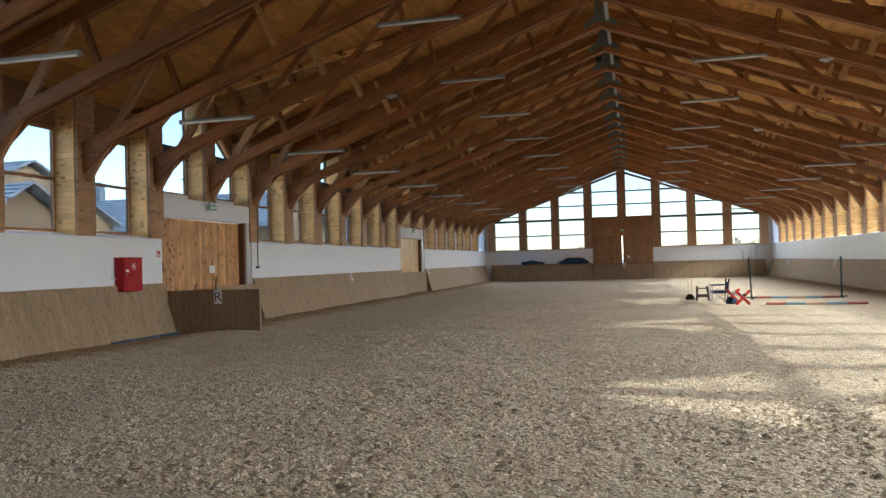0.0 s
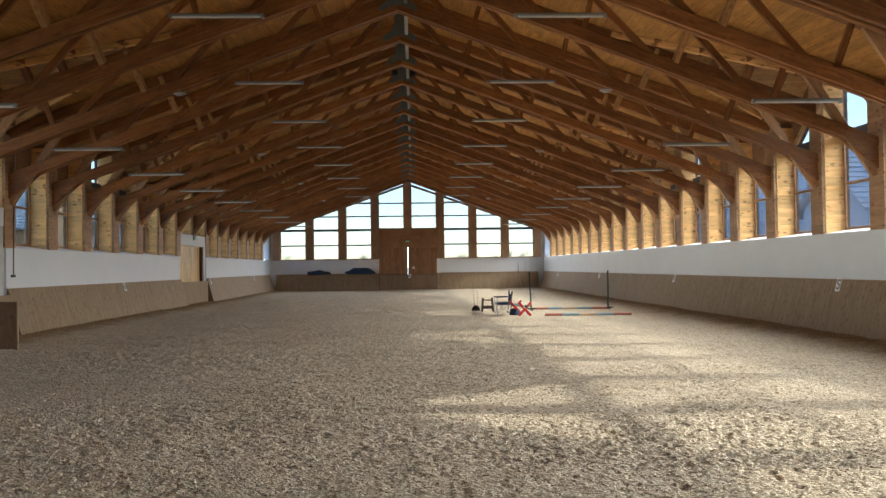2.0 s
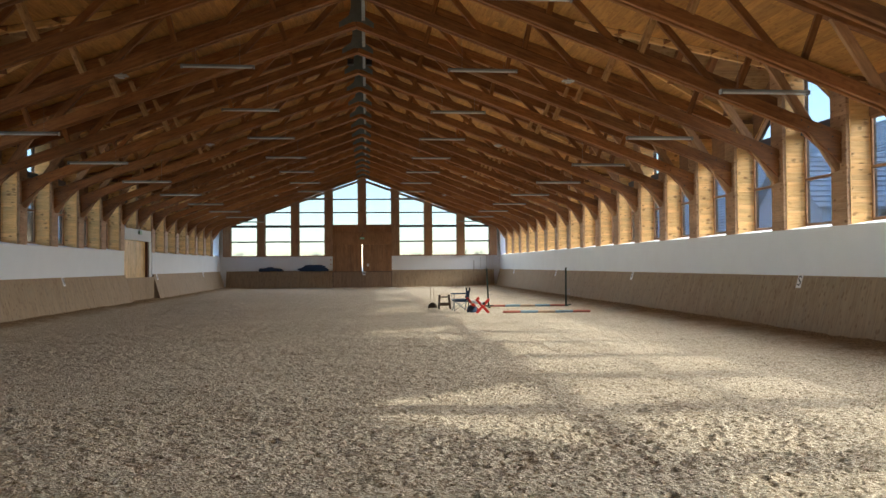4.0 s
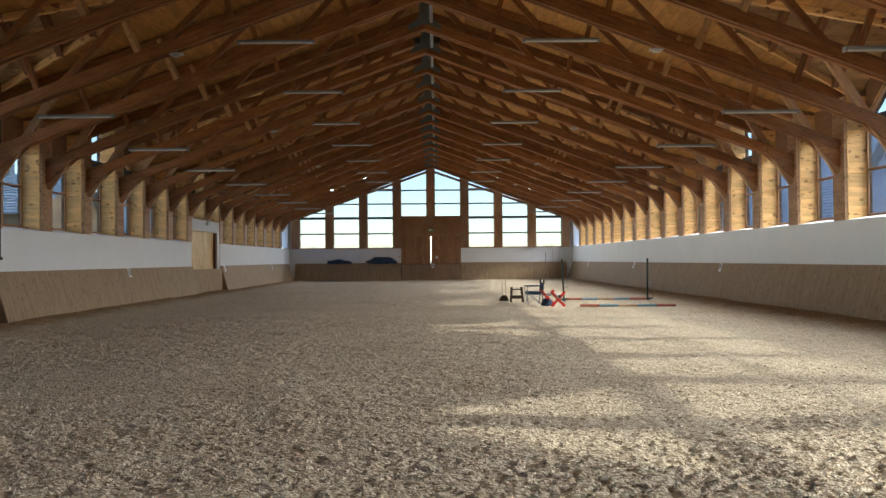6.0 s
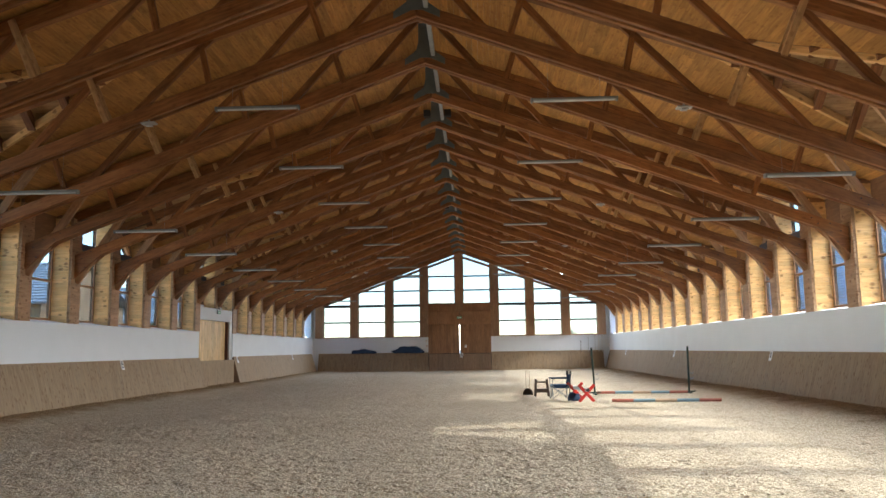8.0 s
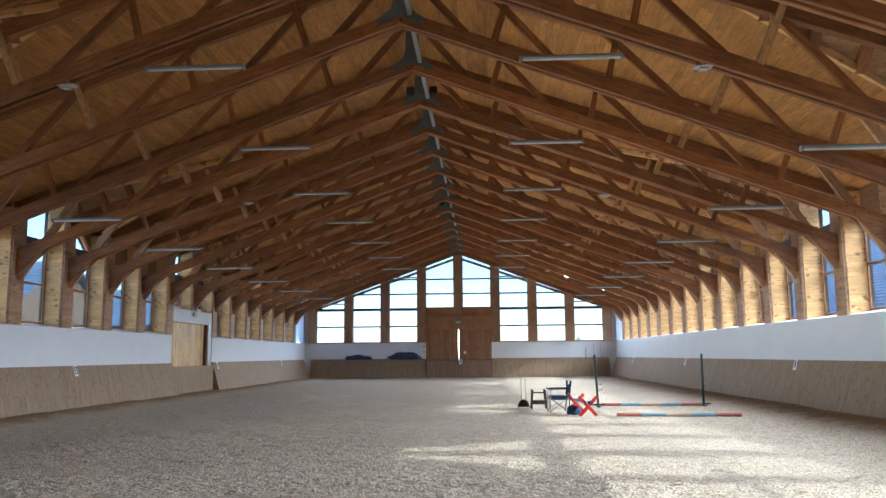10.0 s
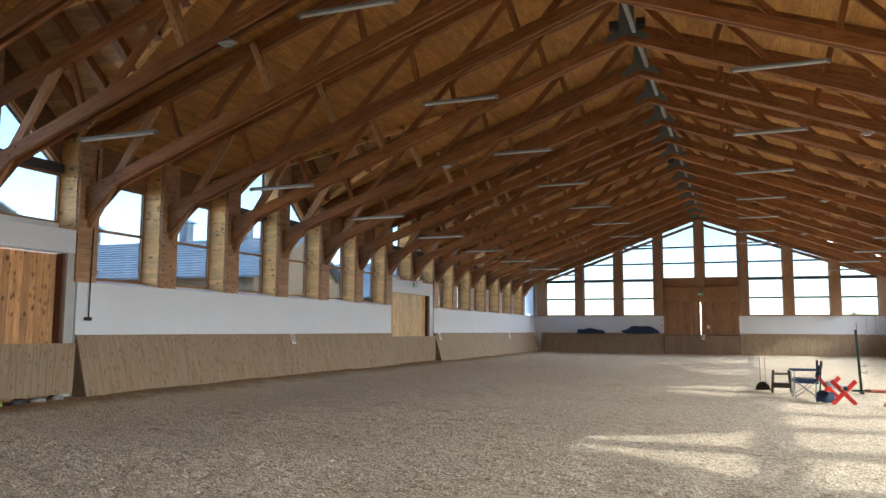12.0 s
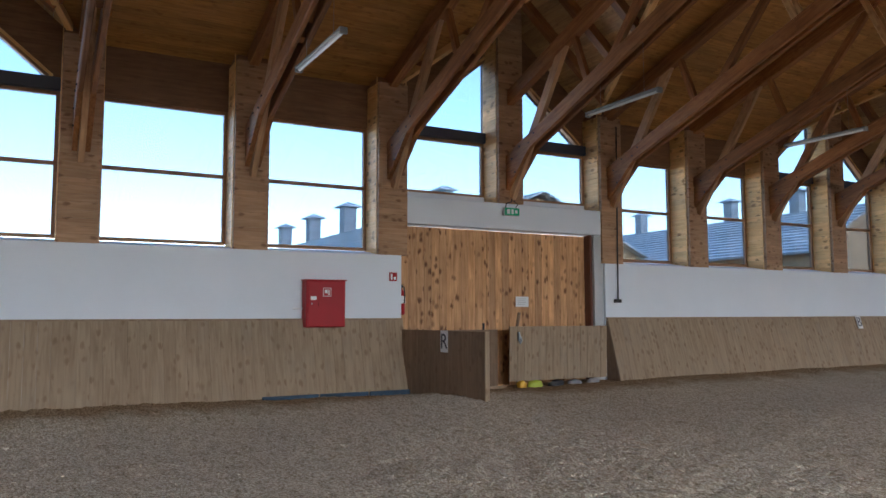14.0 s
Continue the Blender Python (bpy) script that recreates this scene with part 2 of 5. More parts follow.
M_KICKJ = wood("kick_planks_far", (0.295, 0.215, 0.137), (0.40, 0.302, 0.197), "Z", 0.75, 0.6, 0.04, island=True, stain=0.5, stain_col=(0.2, 0.165, 0.125))
M_KICKDARK = wood("kick_planks_dark", (0.215, 0.14, 0.085), (0.30, 0.205, 0.13), "Z", 0.7, 0.4, 0.08, stain=0.4, stain_col=(0.1, 0.075, 0.055))
M_FARDOOR = wood("far_door_planks", (0.27, 0.14, 0.07), (0.40, 0.22, 0.115), "Z", 0.6, 0.3, 0.22)
M_FRAME = wood("window_timber", (0.26, 0.13, 0.06), (0.40, 0.22, 0.11), "X", 0.5, 0.0, 0.15)
M_DARKBEAM = paint("dark_blue_grey_steel", (0.045, 0.05, 0.07), 0.5)
M_MULL = paint("dark_grey_mullion", (0.05, 0.053, 0.06), 0.5)
M_WHITE = paint("white_plaster", (0.765, 0.81, 0.86), 0.85, var=0.03, scale=1.2, bump=0.15, spec=0.2)
M_STEEL = paint("galvanised_grey", (0.34, 0.37, 0.38), 0.45, 0.4, 0.2, 6)
M_PLATE = paint("blue_grey_steel", (0.15, 0.18, 0.18), 0.5, 0.3, 0.2, 6)
M_TRAY = paint("dull_grey_tray", (0.23, 0.24, 0.235), 0.5, 0.2)
M_GREY = paint("grey_enamel", (0.5, 0.52, 0.52), 0.4)
M_RED = paint("red_enamel", (0.36, 0.008, 0.014), 0.4, var=0.08, spec=0.25)
M_BLACK = paint("black_plastic", (0.02, 0.02, 0.022), 0.5)
M_GLASS = glass_material()
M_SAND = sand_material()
M_SLATE = slate_material("slate_roof", (0.54, 0.55, 0.53))
M_SLATE_PALE = slate_material("pale_slate_roof", (0.60, 0.62, 0.64))


# ---- building blocks ----
def mesh_of(name, verts, faces, mat=None):
    me = bpy.data.meshes.new(name)
    me.from_pydata(verts, [], faces)
    me.update()
    if mat:
        me.materials.append(mat)
    return me


def fixed(me):
    bm = bmesh.new()
    bm.from_mesh(me)
    bmesh.ops.recalc_face_normals(bm, faces=bm.faces)
    bm.to_mesh(me)
    bm.free()
    return me


def part(name, me, parent, m=None, label=""):
    ob = new(name, me)
    ob.parent = parent
    if m is not None:
        ob.matrix_local = m
    if label:
        ob["label"] = label
    return ob


def empty(name, m=None):
    ob = new(name)
    ob.empty_display_size = 0.2
    if m is not None:
        ob.matrix_world = m
    return ob


CACHE = {}


def block_data(sx, sy, sz, c=0.006):
    """Vertices and faces of a box about the origin with its edges broken by c."""
    c = min(c, sx * 0.3, sy * 0.3, sz * 0.3)
    hx, hy, hz = sx / 2, sy / 2, sz / 2
    v = []
    for x in (-1, 1):
        for y in (-1, 1):
            for z in (-1, 1):
                v += [(x * (hx - c), y * (hy - c), z * hz), (x * (hx - c), y * hy, z * (hz - c)), (x * hx, y * (hy - c), z * (hz - c))]
    def i(x, y, z, k):
        return ((x > 0) * 4 + (y > 0) * 2 + (z > 0)) * 3 + k
    f = []
    for s in (-1, 1):
        f += [[i(a, b, s, 0) for a, b in ((-1, -1), (1, -1), (1, 1), (-1, 1))][::s],
              [i(a, s, b, 1) for a, b in ((-1, -1), (1, -1), (1, 1), (-1, 1))][::-s],
              [i(s, a, b, 2) for a, b in ((-1, -1), (1, -1), (1, 1), (-1, 1))][::s]]
    for a in (-1, 1):
        for b in (-1, 1):
            f += [[i(-1, a, b, 0), i(1, a, b, 0), i(1, a, b, 1), i(-1, a, b, 1)][::-a * b],
                  [i(a, -1, b, 2), i(a, 1, b, 2), i(a, 1, b, 0), i(a, -1, b, 0)][::-a * b],
                  [i(a, b, -1, 1), i(a, b, 1, 1), i(a, b, 1, 2), i(a, b, -1, 2)][::-a * b]]
            for z in (-1, 1):
                f.append([i(a, b, z, k) for k in (0, 1, 2)][::a * b * z])
    return v, f


def block(sx, sy, sz, mat, c=0.006, name="block"):
    key = (round(sx, 4), round(sy, 4), round(sz, 4), mat.name, c)
    if key not in CACHE:
        v, f = block_data(sx, sy, sz, c)
        CACHE[key] = mesh_of(name, v, f, mat)
    return CACHE[key]


def box_part(name, parent, x0, x1, y0, y1, z0, z1, mat, c=0.006, label=""):
    return part(name, block(x1 - x0, y1 - y0, z1 - z0, mat, c, name), parent, pose((x0 + x1) / 2, (y0 + y1) / 2, (z0 + z1) / 2), label)


def box_thing(name, x0, x1, y0, y1, z0, z1, mat, c=0.006):
    ob = new(name, block(x1 - x0, y1 - y0, z1 - z0, mat, c, name))
    ob.matrix_world = pose((x0 + x1) / 2, (y0 + y1) / 2, (z0 + z1) / 2)
    return ob


def aim(p, q, side=(0, 1, 0)):
    """A pose at the middle of p and q with x along them and y near to side."""
    p, q = Vector(p), Vector(q)
    x = (q - p).normalized()
    z = x.cross(Vector(side)).normalized()
    y = z.cross(x)
    m = Matrix((x, y, z)).transposed().to_4x4()
    m.translation = (p + q) / 2
    return m


def member(name, parent, p, q, w, h, mat, side=(0, 1, 0), c=0.008, label=""):
    """A straight timber from p to q, w thick along side and h deep."""
    return part(name, block((Vector(q) - Vector(p)).length, w, h, mat, c, name), parent, aim(p, q, side), label)


def many(name, boxes, mat, parent=None, m=None, c=0.004):
    """Many boxes (x0, x1, y0, y1, z0, z1) in one mesh."""
    vs, fs = [], []
    for x0, x1, y0, y1, z0, z1 in boxes:
        v, f = block_data(x1 - x0, y1 - y0, z1 - z0, c)
        o = len(vs)
        vs += [(a + (x0 + x1) / 2, b + (y0 + y1) / 2, d + (z0 + z1) / 2) for a, b, d in v]
        fs += [[k + o for k in g] for g in f]
    me = mesh_of(name, vs, fs, mat)
    return part(name, me, parent, m) if parent else new(name, me)


def prism(name, pts, y0, y1, mat):
    """A profile in x and z pushed along y."""
    k = len(pts)
    vs = [(x, y0, z) for x, z in pts] + [(x, y1, z) for x, z in pts]
    fs = [list(range(k)), list(range(2 * k - 1, k - 1, -1))] + [[i, i + k, (i + 1) % k + k, (i + 1) % k] for i in range(k)]
    return fixed(mesh_of(name, vs, fs, mat))


def tube(name, pts, r, mat, seg=10):
    """A round bar through points."""
    cu = bpy.data.curves.new(name, "CURVE")
    cu.dimensions, cu.bevel_depth, cu.bevel_resolution, cu.use_fill_caps = "3D", r, max(1, seg // 4), True
    sp = cu.splines.new("POLY")
    sp.points.add(len(pts) - 1)
    for s, p in zip(sp.points, pts):
        s.co = (*p, 1)
    ob = bpy.data.objects.new(name, cu)
    me = bpy.data.meshes.new_from_object(ob)
    bpy.data.objects.remove(ob)
    bpy.data.curves.remove(cu)
    me.materials.clear()
    me.materials.append(mat)
    for p in me.polygons:
        p.use_smooth = True
    return me


# ---- the plan ----
BAY = 2.5
Y_NEAR, Y_FAR = -62.5, 0.4
XW = 10.51      # inner face of the side walls
XG = 11.10      # glass of the side windows
PW = 0.56       # width of the piers
SILL = 2.42
EAVE = 5.53     # boards of the roof at the glass
SLOPE = 0.352


def y_of(k):
    return -(17 - k) * BAY


def roof_z(x):
    return EAVE + SLOPE * (XG - abs(x))


DORMERS = [y_of(k) for k in range(-7, 17, 4)]
DORMER_TOP, DORMER_K, DORMER_HALF = 7.6, 0.83, 2.5      # ridge, slope and half width of the dormer roofs
RAKE_TOP = 6.62     # head of the glass in the dormer gables
XD = XG - (DORMER_TOP - EAVE) / SLOPE      # where a dormer's ridge meets the roof


def hole_half(x):
    """Half the width of a dormer's opening in the roof at x."""
    zr = roof_z(x)
    if zr >= DORMER_TOP:
        return 0.0
    return (DORMER_TOP - zr) / DORMER_K


def roof_strips(side, width, z_off, thick, lengths, gap):
    """Boards along y on one slope, open at the dormers."""
    vs, fs = [], []
    x_end = XG + 0.62
    count = int(x_end / width)
    for b in range(count):
        xa, xb = b * width, (b + 1) * width - gap
        rnd = random.Random(b * 7 + (side > 0))
        cuts = [Y_NEAR - 0.3, Y_FAR + 0.6]
        if lengths:
            y = Y_NEAR - 0.3 + rnd.uniform(1, lengths)
            while y < Y_FAR:
                cuts.append(y)
                y += lengths * rnd.uniform(0.8, 1.1)
        spans = []
        cuts.sort()
        for y0, y1 in zip(cuts, cuts[1:]):
            spans.append((y0, y0, y1, y1))
        ha, hb = hole_half(xa), hole_half(xb)
        if hb > 0:
            for d in DORMERS:
                nxt = []
                for a0, b0, a1, b1 in spans:
                    if b1 <= d - hb or b0 >= d + hb:
                        nxt.append((a0, b0, a1, b1))
                        continue
                    if b0 < d - hb:
                        nxt.append((a0, b0, d - ha, d - hb))
                    if b1 > d + hb:
                        nxt.append((d + ha, d + hb, a1, b1))
                spans = nxt
        za, zb = roof_z(xa) + z_off, roof_z(xb) + z_off
        for a0, b0, a1, b1 in spans:
            g = gap / 2
            o = len(vs)
            for z in (0, thick):
                vs += [(side * xa, a0 + g, za + z), (side * xb, b0 + g, zb + z), (side * xb, b1 - g, zb + z), (side * xa, a1 - g, za + z)]
            fs += [[o, o + 1, o + 2, o + 3], [o + 7, o + 6, o + 5, o + 4]] + [[o + i, o + i + 4, o + (i + 1) % 4 + 4, o + (i + 1) % 4] for i in range(4)]
    return vs, fs


def ceiling():
    vs, fs = [], []
    for side in (-1, 1):
        v, f = roof_strips(side, 0.135, 0.0, 0.03, 5.0, 0.003)
        o = len(vs)
        vs += v
        fs += [[i + o for i in q] for q in f]
    main = len(fs)
    # the two small slopes of every dormer, boards across
    for side in (-1, 1):
        for d in DORMERS:
            for s in (-1, 1):
                nb = 22
                for b in range(nb):
                    h0, h1 = DORMER_HALF * 1.08 * b / nb, DORMER_HALF * 1.08 * (b + 1) / nb - 0.006
                    z0, z1 = [DORMER_TOP - DORMER_K * h for h in (h0, h1)]
                    x0, x1 = [max(XD, XG - (z - EAVE) / SLOPE) - 0.02 for z in (z0, z1)]
                    xo = XG + 0.5
                    o = len(vs)
                    for dz in (0, 0.03):
                        vs += [(side * x0, d + s * h0, z0 + dz), (side * xo, d + s * h0, z0 + dz), (side * xo, d + s * h1, z1 + dz), (side * x1, d + s * h1, z1 + dz)]
                    fs += [[o, o + 1, o + 2, o + 3], [o + 7, o + 6, o + 5, o + 4]] + [[o + i, o + i + 4, o + (i + 1) % 4 + 4, o + (i + 1) % 4] for i in range(4)]
    me = mesh_of("ceiling", vs, fs, M_CEIL)
    me.materials.append(M_CEIL_PALE)
    for p in me.polygons:
        p.material_index = int(p.index >= main)
    ob = new("ceiling", fixed(me))
    tagged(ob, "brown timber board ceiling under the pitched roof", "ceiling", kind="structure")
    vs, fs = [], []
    for side in (-1, 1):
        v, f = roof_strips(side, 0.34, 0.05, 0.08, 0, -0.002)
        o = len(vs)
        vs += v
        fs += [[i + o for i in q] for q in f]
        for d in DORMERS:
            for s in (-1, 1):
                xo = XG + 0.5
                k = DORMER_K
                h = (DORMER_TOP - roof_z(xo)) / k
                o = len(vs)
                for dz in (0.05, 0.11):
                    vs += [(side * XD, d, DORMER_TOP + dz), (side * xo, d, DORMER_TOP + dz), (side * xo, d + s * h, DORMER_TOP - k * h + dz)]
                fs += [[o, o + 1, o + 2], [o + 5, o + 4, o + 3]] + [[o + i, o + i + 3, o + (i + 1) % 3 + 3, o + (i + 1) % 3] for i in range(3)]
    roof = new("roof", fixed(mesh_of("roof", vs, fs, M_SLATE)))
    tagged(roof, "dark slate pitched roof with small dormers", "roof", kind="structure")


ceiling()


def dormer_rafters():
    """Short rafters under the two slopes of a dormer, from its ridge to the valley."""
    r = empty("dormer_frame")
    k = DORMER_K
    for i in range(5):
        x = XD + 1.2 + i * 0.95
        run = min(DORMER_HALF, (DORMER_TOP - roof_z(x)) / k)
        for s in (-1, 1):
            member("rafter", r, (x, s * 0.03, DORMER_TOP - 0.1), (x, s * run, DORMER_TOP - 0.1 - k * run), 0.17, 0.2, M_TRUSS, (1, 0, 0))
    member("ridge_beam", r, (XD + 0.3, 0, DORMER_TOP - 0.16), (XG + 0.1, 0, DORMER_TOP - 0.16), 0.1, 0.2, M_TRUSS)
    for s in (-1, 1):
        member("valley_rafter", r, (XD + 0.1, 0, DORMER_TOP - 0.12), (XG, s * (DORMER_TOP - EAVE) / k, EAVE - 0.08), 0.09, 0.14, M_PINE, (0, 1, 0))
    return tagged(r, "timber rafters of a small roof dormer", "dormer frame", "dormer frames")


frame_0 = dormer_rafters()
done = False
for side in (-1, 1):
    for d in DORMERS:
        m = pose(0, d, 0, 0, 0, 0 if side > 0 else 180)
        if done:
            copy_thing(frame_0, m)
        else:
            frame_0.matrix_world = m
            done = True


# ---- floor and ground ----
def value_noise(x, y, scale, seed):
    rs = np.random.RandomState(seed)
    t = rs.rand(256, 256)
    xs, ys = x / scale, y / scale
    xi, yi = np.floor(xs).astype(int), np.floor(ys).astype(int)
    fx, fy = xs - xi, ys - yi
    fx, fy = fx * fx * (3 - 2 * fx), fy * fy * (3 - 2 * fy)
    a, b = t[xi % 256, yi % 256], t[(xi + 1) % 256, yi % 256]
    c, d = t[xi % 256, (yi + 1) % 256], t[(xi + 1) % 256, (yi + 1) % 256]
    return (a * (1 - fx) + b * fx) * (1 - fy) + (c * (1 - fx) + d * fx) * fy - 0.5


def sand_height(X, Y, z_fine=1.0):
    edge = np.clip((np.abs(X) - 7.6) / 2.5, 0, 1)
    edge_far = np.clip((Y + 1.4 - Y_FAR) / 1.2, 0, 1)
    low = 1 - 0.85 * np.exp(-((Y + 41.0) / 3.6) ** 2) * (X < 0)
    Z = 0.12 * low * edge ** 1.6 + 0.05 * edge_far
    Z += 0.12 * np.exp(-((X + 8.4) ** 2 + (Y + 42.2) ** 2) / 2.6)
    ridge = np.exp(-((np.abs(X) - 9.35) / 0.3) ** 2)
    Z += 0.03 * ridge * (value_noise(X, Y, 0.8, 5) + 0.4)
    Z += 0.035 * value_noise(X, Y, 1.7, 1) + 0.03 * value_noise(X, Y, 0.55, 2)
    # churned clods with steep little hollows, thrown up in loose rows across the hall
    patch = np.clip(value_noise(X, Y, 2.6, 8) * 1.2 + 0.8, 0.5, 1.1)
    rows = value_noise(X * 0.35, Y, 0.24, 12)
    Z += z_fine * patch * (0.018 * rows + 0.014 * value_noise(X, Y * 1.25, 0.21, 3) + 0.017 * value_noise(X + 3.3, Y * 1.2, 0.1, 4) + 0.024 * value_noise(X, Y, 0.045, 6))
    churn = np.clip((-47.5 - Y) / 3.5, 0, 1) * np.clip(value_noise(X, Y, 1.9, 31) + 0.75, 0, 1)
    Z += z_fine * churn * (0.022 * value_noise(X, Y * 1.2, 0.085, 32) + 0.034 * value_noise(X, Y, 0.045, 33))
    pits = np.clip(value_noise(X, Y * 1.2, 0.1, 9) - 0.33, 0, 1)
    Z -= z_fine * 0.2 * pits
    return Z


def sand_sheet(xs, ys, z_fine):
    X, Y = np.meshgrid(xs, ys, indexing="ij")
    Z = sand_height(X, Y, z_fine)
    nx, ny = len(xs), len(ys)
    V = np.stack([X, Y, Z], -1).reshape(-1, 3)
    I = np.arange(nx * ny).reshape(nx, ny)
    F = np.stack([I[:-1, :-1], I[1:, :-1], I[1:, 1:], I[:-1, 1:]], -1).reshape(-1, 4)
    return V, F


def floor():
    parts = [sand_sheet(np.linspace(-11.2, 11.2, 1100), np.linspace(-54.0, -47.5, 410), 1.0),
             sand_sheet(np.linspace(-11.2, 11.2, 760), np.linspace(-47.5, -42.0, 240), 1.0),
             sand_sheet(np.linspace(-11.2, 11.2, 413), np.linspace(-42.0, -28.0, 310), 1.0),
             sand_sheet(np.linspace(-11.2, 11.2, 207), np.linspace(-28.0, Y_FAR, 335), 1.0),
             sand_sheet(np.linspace(-11.2, 11.2, 220), np.linspace(-62.4, -54.0, 90), 1.0)]
    V = np.concatenate([p[0] for p in parts])
    off, F = 0, []
    for v, f in parts:
        F.append(f + off)
        off += len(v)
    F = np.concatenate(F)
    me = bpy.data.meshes.new("floor")
    me.vertices.add(len(V))
    me.vertices.foreach_set("co", V.ravel())
    me.loops.add(F.size)
    me.loops.foreach_set("vertex_index", F.ravel())
    me.polygons.add(len(F))
    me.polygons.foreach_set("loop_start", np.arange(0, F.size, 4))
    me.update(calc_edges=True)
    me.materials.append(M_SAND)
    me.polygons.foreach_set("use_smooth", np.ones(len(F), bool))
    tagged(new("floor", me), "churned pale sand riding surface with hoof marks", "floor", kind="structure")


floor()
def clods():
    """Crumbs of sand thrown up by hooves, many small lumps on the surface."""
    rs = np.random.RandomState(11)
    bm = bmesh.new()
    bmesh.ops.create_icosphere(bm, subdivisions=1, radius=1)
    base = np.array([v.co[:] for v in bm.verts])
    tri = np.array([[v.index for v in f.verts] for f in bm.faces])
    bm.free()
    n = 14000
    x = rs.uniform(-9.9, 9.9, n)
    y = -54.0 + 8.0 * rs.rand(n) ** 1.4
    keep = value_noise(x, y, 0.9, 21) * 0.4 + value_noise(x, y, 0.25, 22) * 0.5 > -0.2
    x, y = x[keep], y[keep]
    n = len(x)
    size = 0.006 + 0.014 * rs.rand(n) ** 2.2
    shape = 1 + 0.35 * rs.uniform(-1, 1, (n, len(base), 1))
    squash = np.stack([rs.uniform(0.9, 1.7, n), rs.uniform(0.8, 1.3, n), rs.uniform(0.45, 0.75, n)], -1)[:, None, :]
    V = base[None] * shape * squash * size[:, None, None]
    a = rs.uniform(0, math.tau, n)
    ca, sa = np.cos(a)[:, None], np.sin(a)[:, None]
    X = V[..., 0] * ca - V[..., 1] * sa + x[:, None]
    Y = V[..., 0] * sa + V[..., 1] * ca + y[:, None]
    Z = V[..., 2] + (sand_height(x, y) - size * 0.05)[:, None]
    P = np.stack([X, Y, Z], -1).reshape(-1, 3)
    F = (tri[None] + (np.arange(n) * len(base))[:, None, None]).reshape(-1, 3)
    me = bpy.data.meshes.new("sand_clods")
    me.vertices.add(len(P))
    me.vertices.foreach_set("co", P.ravel())
    me.loops.add(F.size)
    me.loops.foreach_set("vertex_index", F.ravel())
    me.polygons.add(len(F))
    me.polygons.foreach_set("loop_start", np.arange(0, F.size, 3))
    me.update(calc_edges=True)
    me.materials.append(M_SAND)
    tagged(new("sand_clods", me), "loose crumbs of pale sand on the riding surface", "sand", kind="stuff")


clods()
M_FIELD = paint("pale_gravel_and_grass", (0.34, 0.32, 0.26), 0.9, var=0.3, scale=0.2, bump=0)
g = new("ground", mesh_of("ground", [(-2500, -2500, -0.35), (2500, -2500, -0.35), (2500, 2500, -0.35), (-2500, 2500, -0.35)], [[0, 1, 2, 3]], M_FIELD))
tagged(g, "flat pale gravel and winter grass around the hall", "ground", kind="structure")

# ---- side walls ----
DOOR_A, DOOR_B = (-42.34, -37.72), (-22.3, -17.78)


def wall_piece(name, side, y0, y1):
    pts = [(side * XW, -0.4), (side * XW, SILL), (side * (XG - 0.03), SILL + 0.09), (side * (XG + 0.25), SILL + 0.09), (side * (XG + 0.25), -0.4)]
    ob = new(name, prism(name, pts, y0, y1, M_WHITE))
    return tagged(ob, "low white plastered masonry wall with a sloping sill", "wall", kind="structure")


wall_piece("wall_west_1", -1, Y_NEAR, DOOR_A[0])
wall_piece("wall_west_2", -1, DOOR_A[1], DOOR_B[0])
wall_piece("wall_west_3", -1, DOOR_B[1], Y_FAR + 0.3)
wall_piece("wall_east", 1, Y_NEAR, Y_FAR + 0.3)
for i, (a, b) in enumerate((DOOR_A, DOOR_B)):
    z0 = 3.0 if i == 0 else 2.96
    ob = box_thing("wall_lintel_%d" % (i + 1), -XG - 0.25, -XW - 0.03, a + 0.1, b - 0.06, z0, 3.5, M_WHITE, 0.01)
    tagged(ob, "white plastered lintel over the timber door", "wall", kind="structure")


# ---- piers, windows, heads ----
def pier_boards(parent, z0, z1, joined):
    """Horizontal pine boards on the two sides of a pier, x outward from 0."""
    bh, n = 0.118, int((z1 - z0) / 0.118)
    sides = []
    for s in (-1, 1):
        for i in range(n):
            y = s * (PW / 2 - 0.012)
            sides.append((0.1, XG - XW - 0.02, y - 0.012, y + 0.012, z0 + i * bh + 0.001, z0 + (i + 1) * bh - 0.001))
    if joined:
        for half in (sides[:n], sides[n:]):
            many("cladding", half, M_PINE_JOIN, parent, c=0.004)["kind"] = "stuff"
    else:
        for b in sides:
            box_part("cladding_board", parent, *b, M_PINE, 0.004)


def make_pier(z0, z1, joined):
    p = empty("pier")
    n = int((z1 - z0) / 0.118)
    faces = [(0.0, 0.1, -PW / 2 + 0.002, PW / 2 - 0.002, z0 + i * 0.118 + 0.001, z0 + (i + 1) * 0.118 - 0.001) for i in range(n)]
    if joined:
        many("front", faces, M_PIERJ_SHADED, p, c=0.003)["kind"] = "stuff"
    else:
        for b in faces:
            box_part("front_board", p, *b, M_PIER_SHADED, 0.003)
    box_part("core", p, 0.1, XG - XW + 0.12, -PW / 2 + 0.03, PW / 2 - 0.03, z0, z1, M_HEAD, 0.004)
    pier_boards(p, z0, z1, joined)
    for s in (-1, 1):
        box_part("corner_trim", p, 0.075, 0.1, s * (PW / 2 + 0.006) - 0.006, s * (PW / 2 + 0.006) + 0.006, z0, z1, M_PINE, 0.002)
    return tagged(p, "square timber pier clad with knotty pine boards on the low wall", "pier", "piers along the walls")


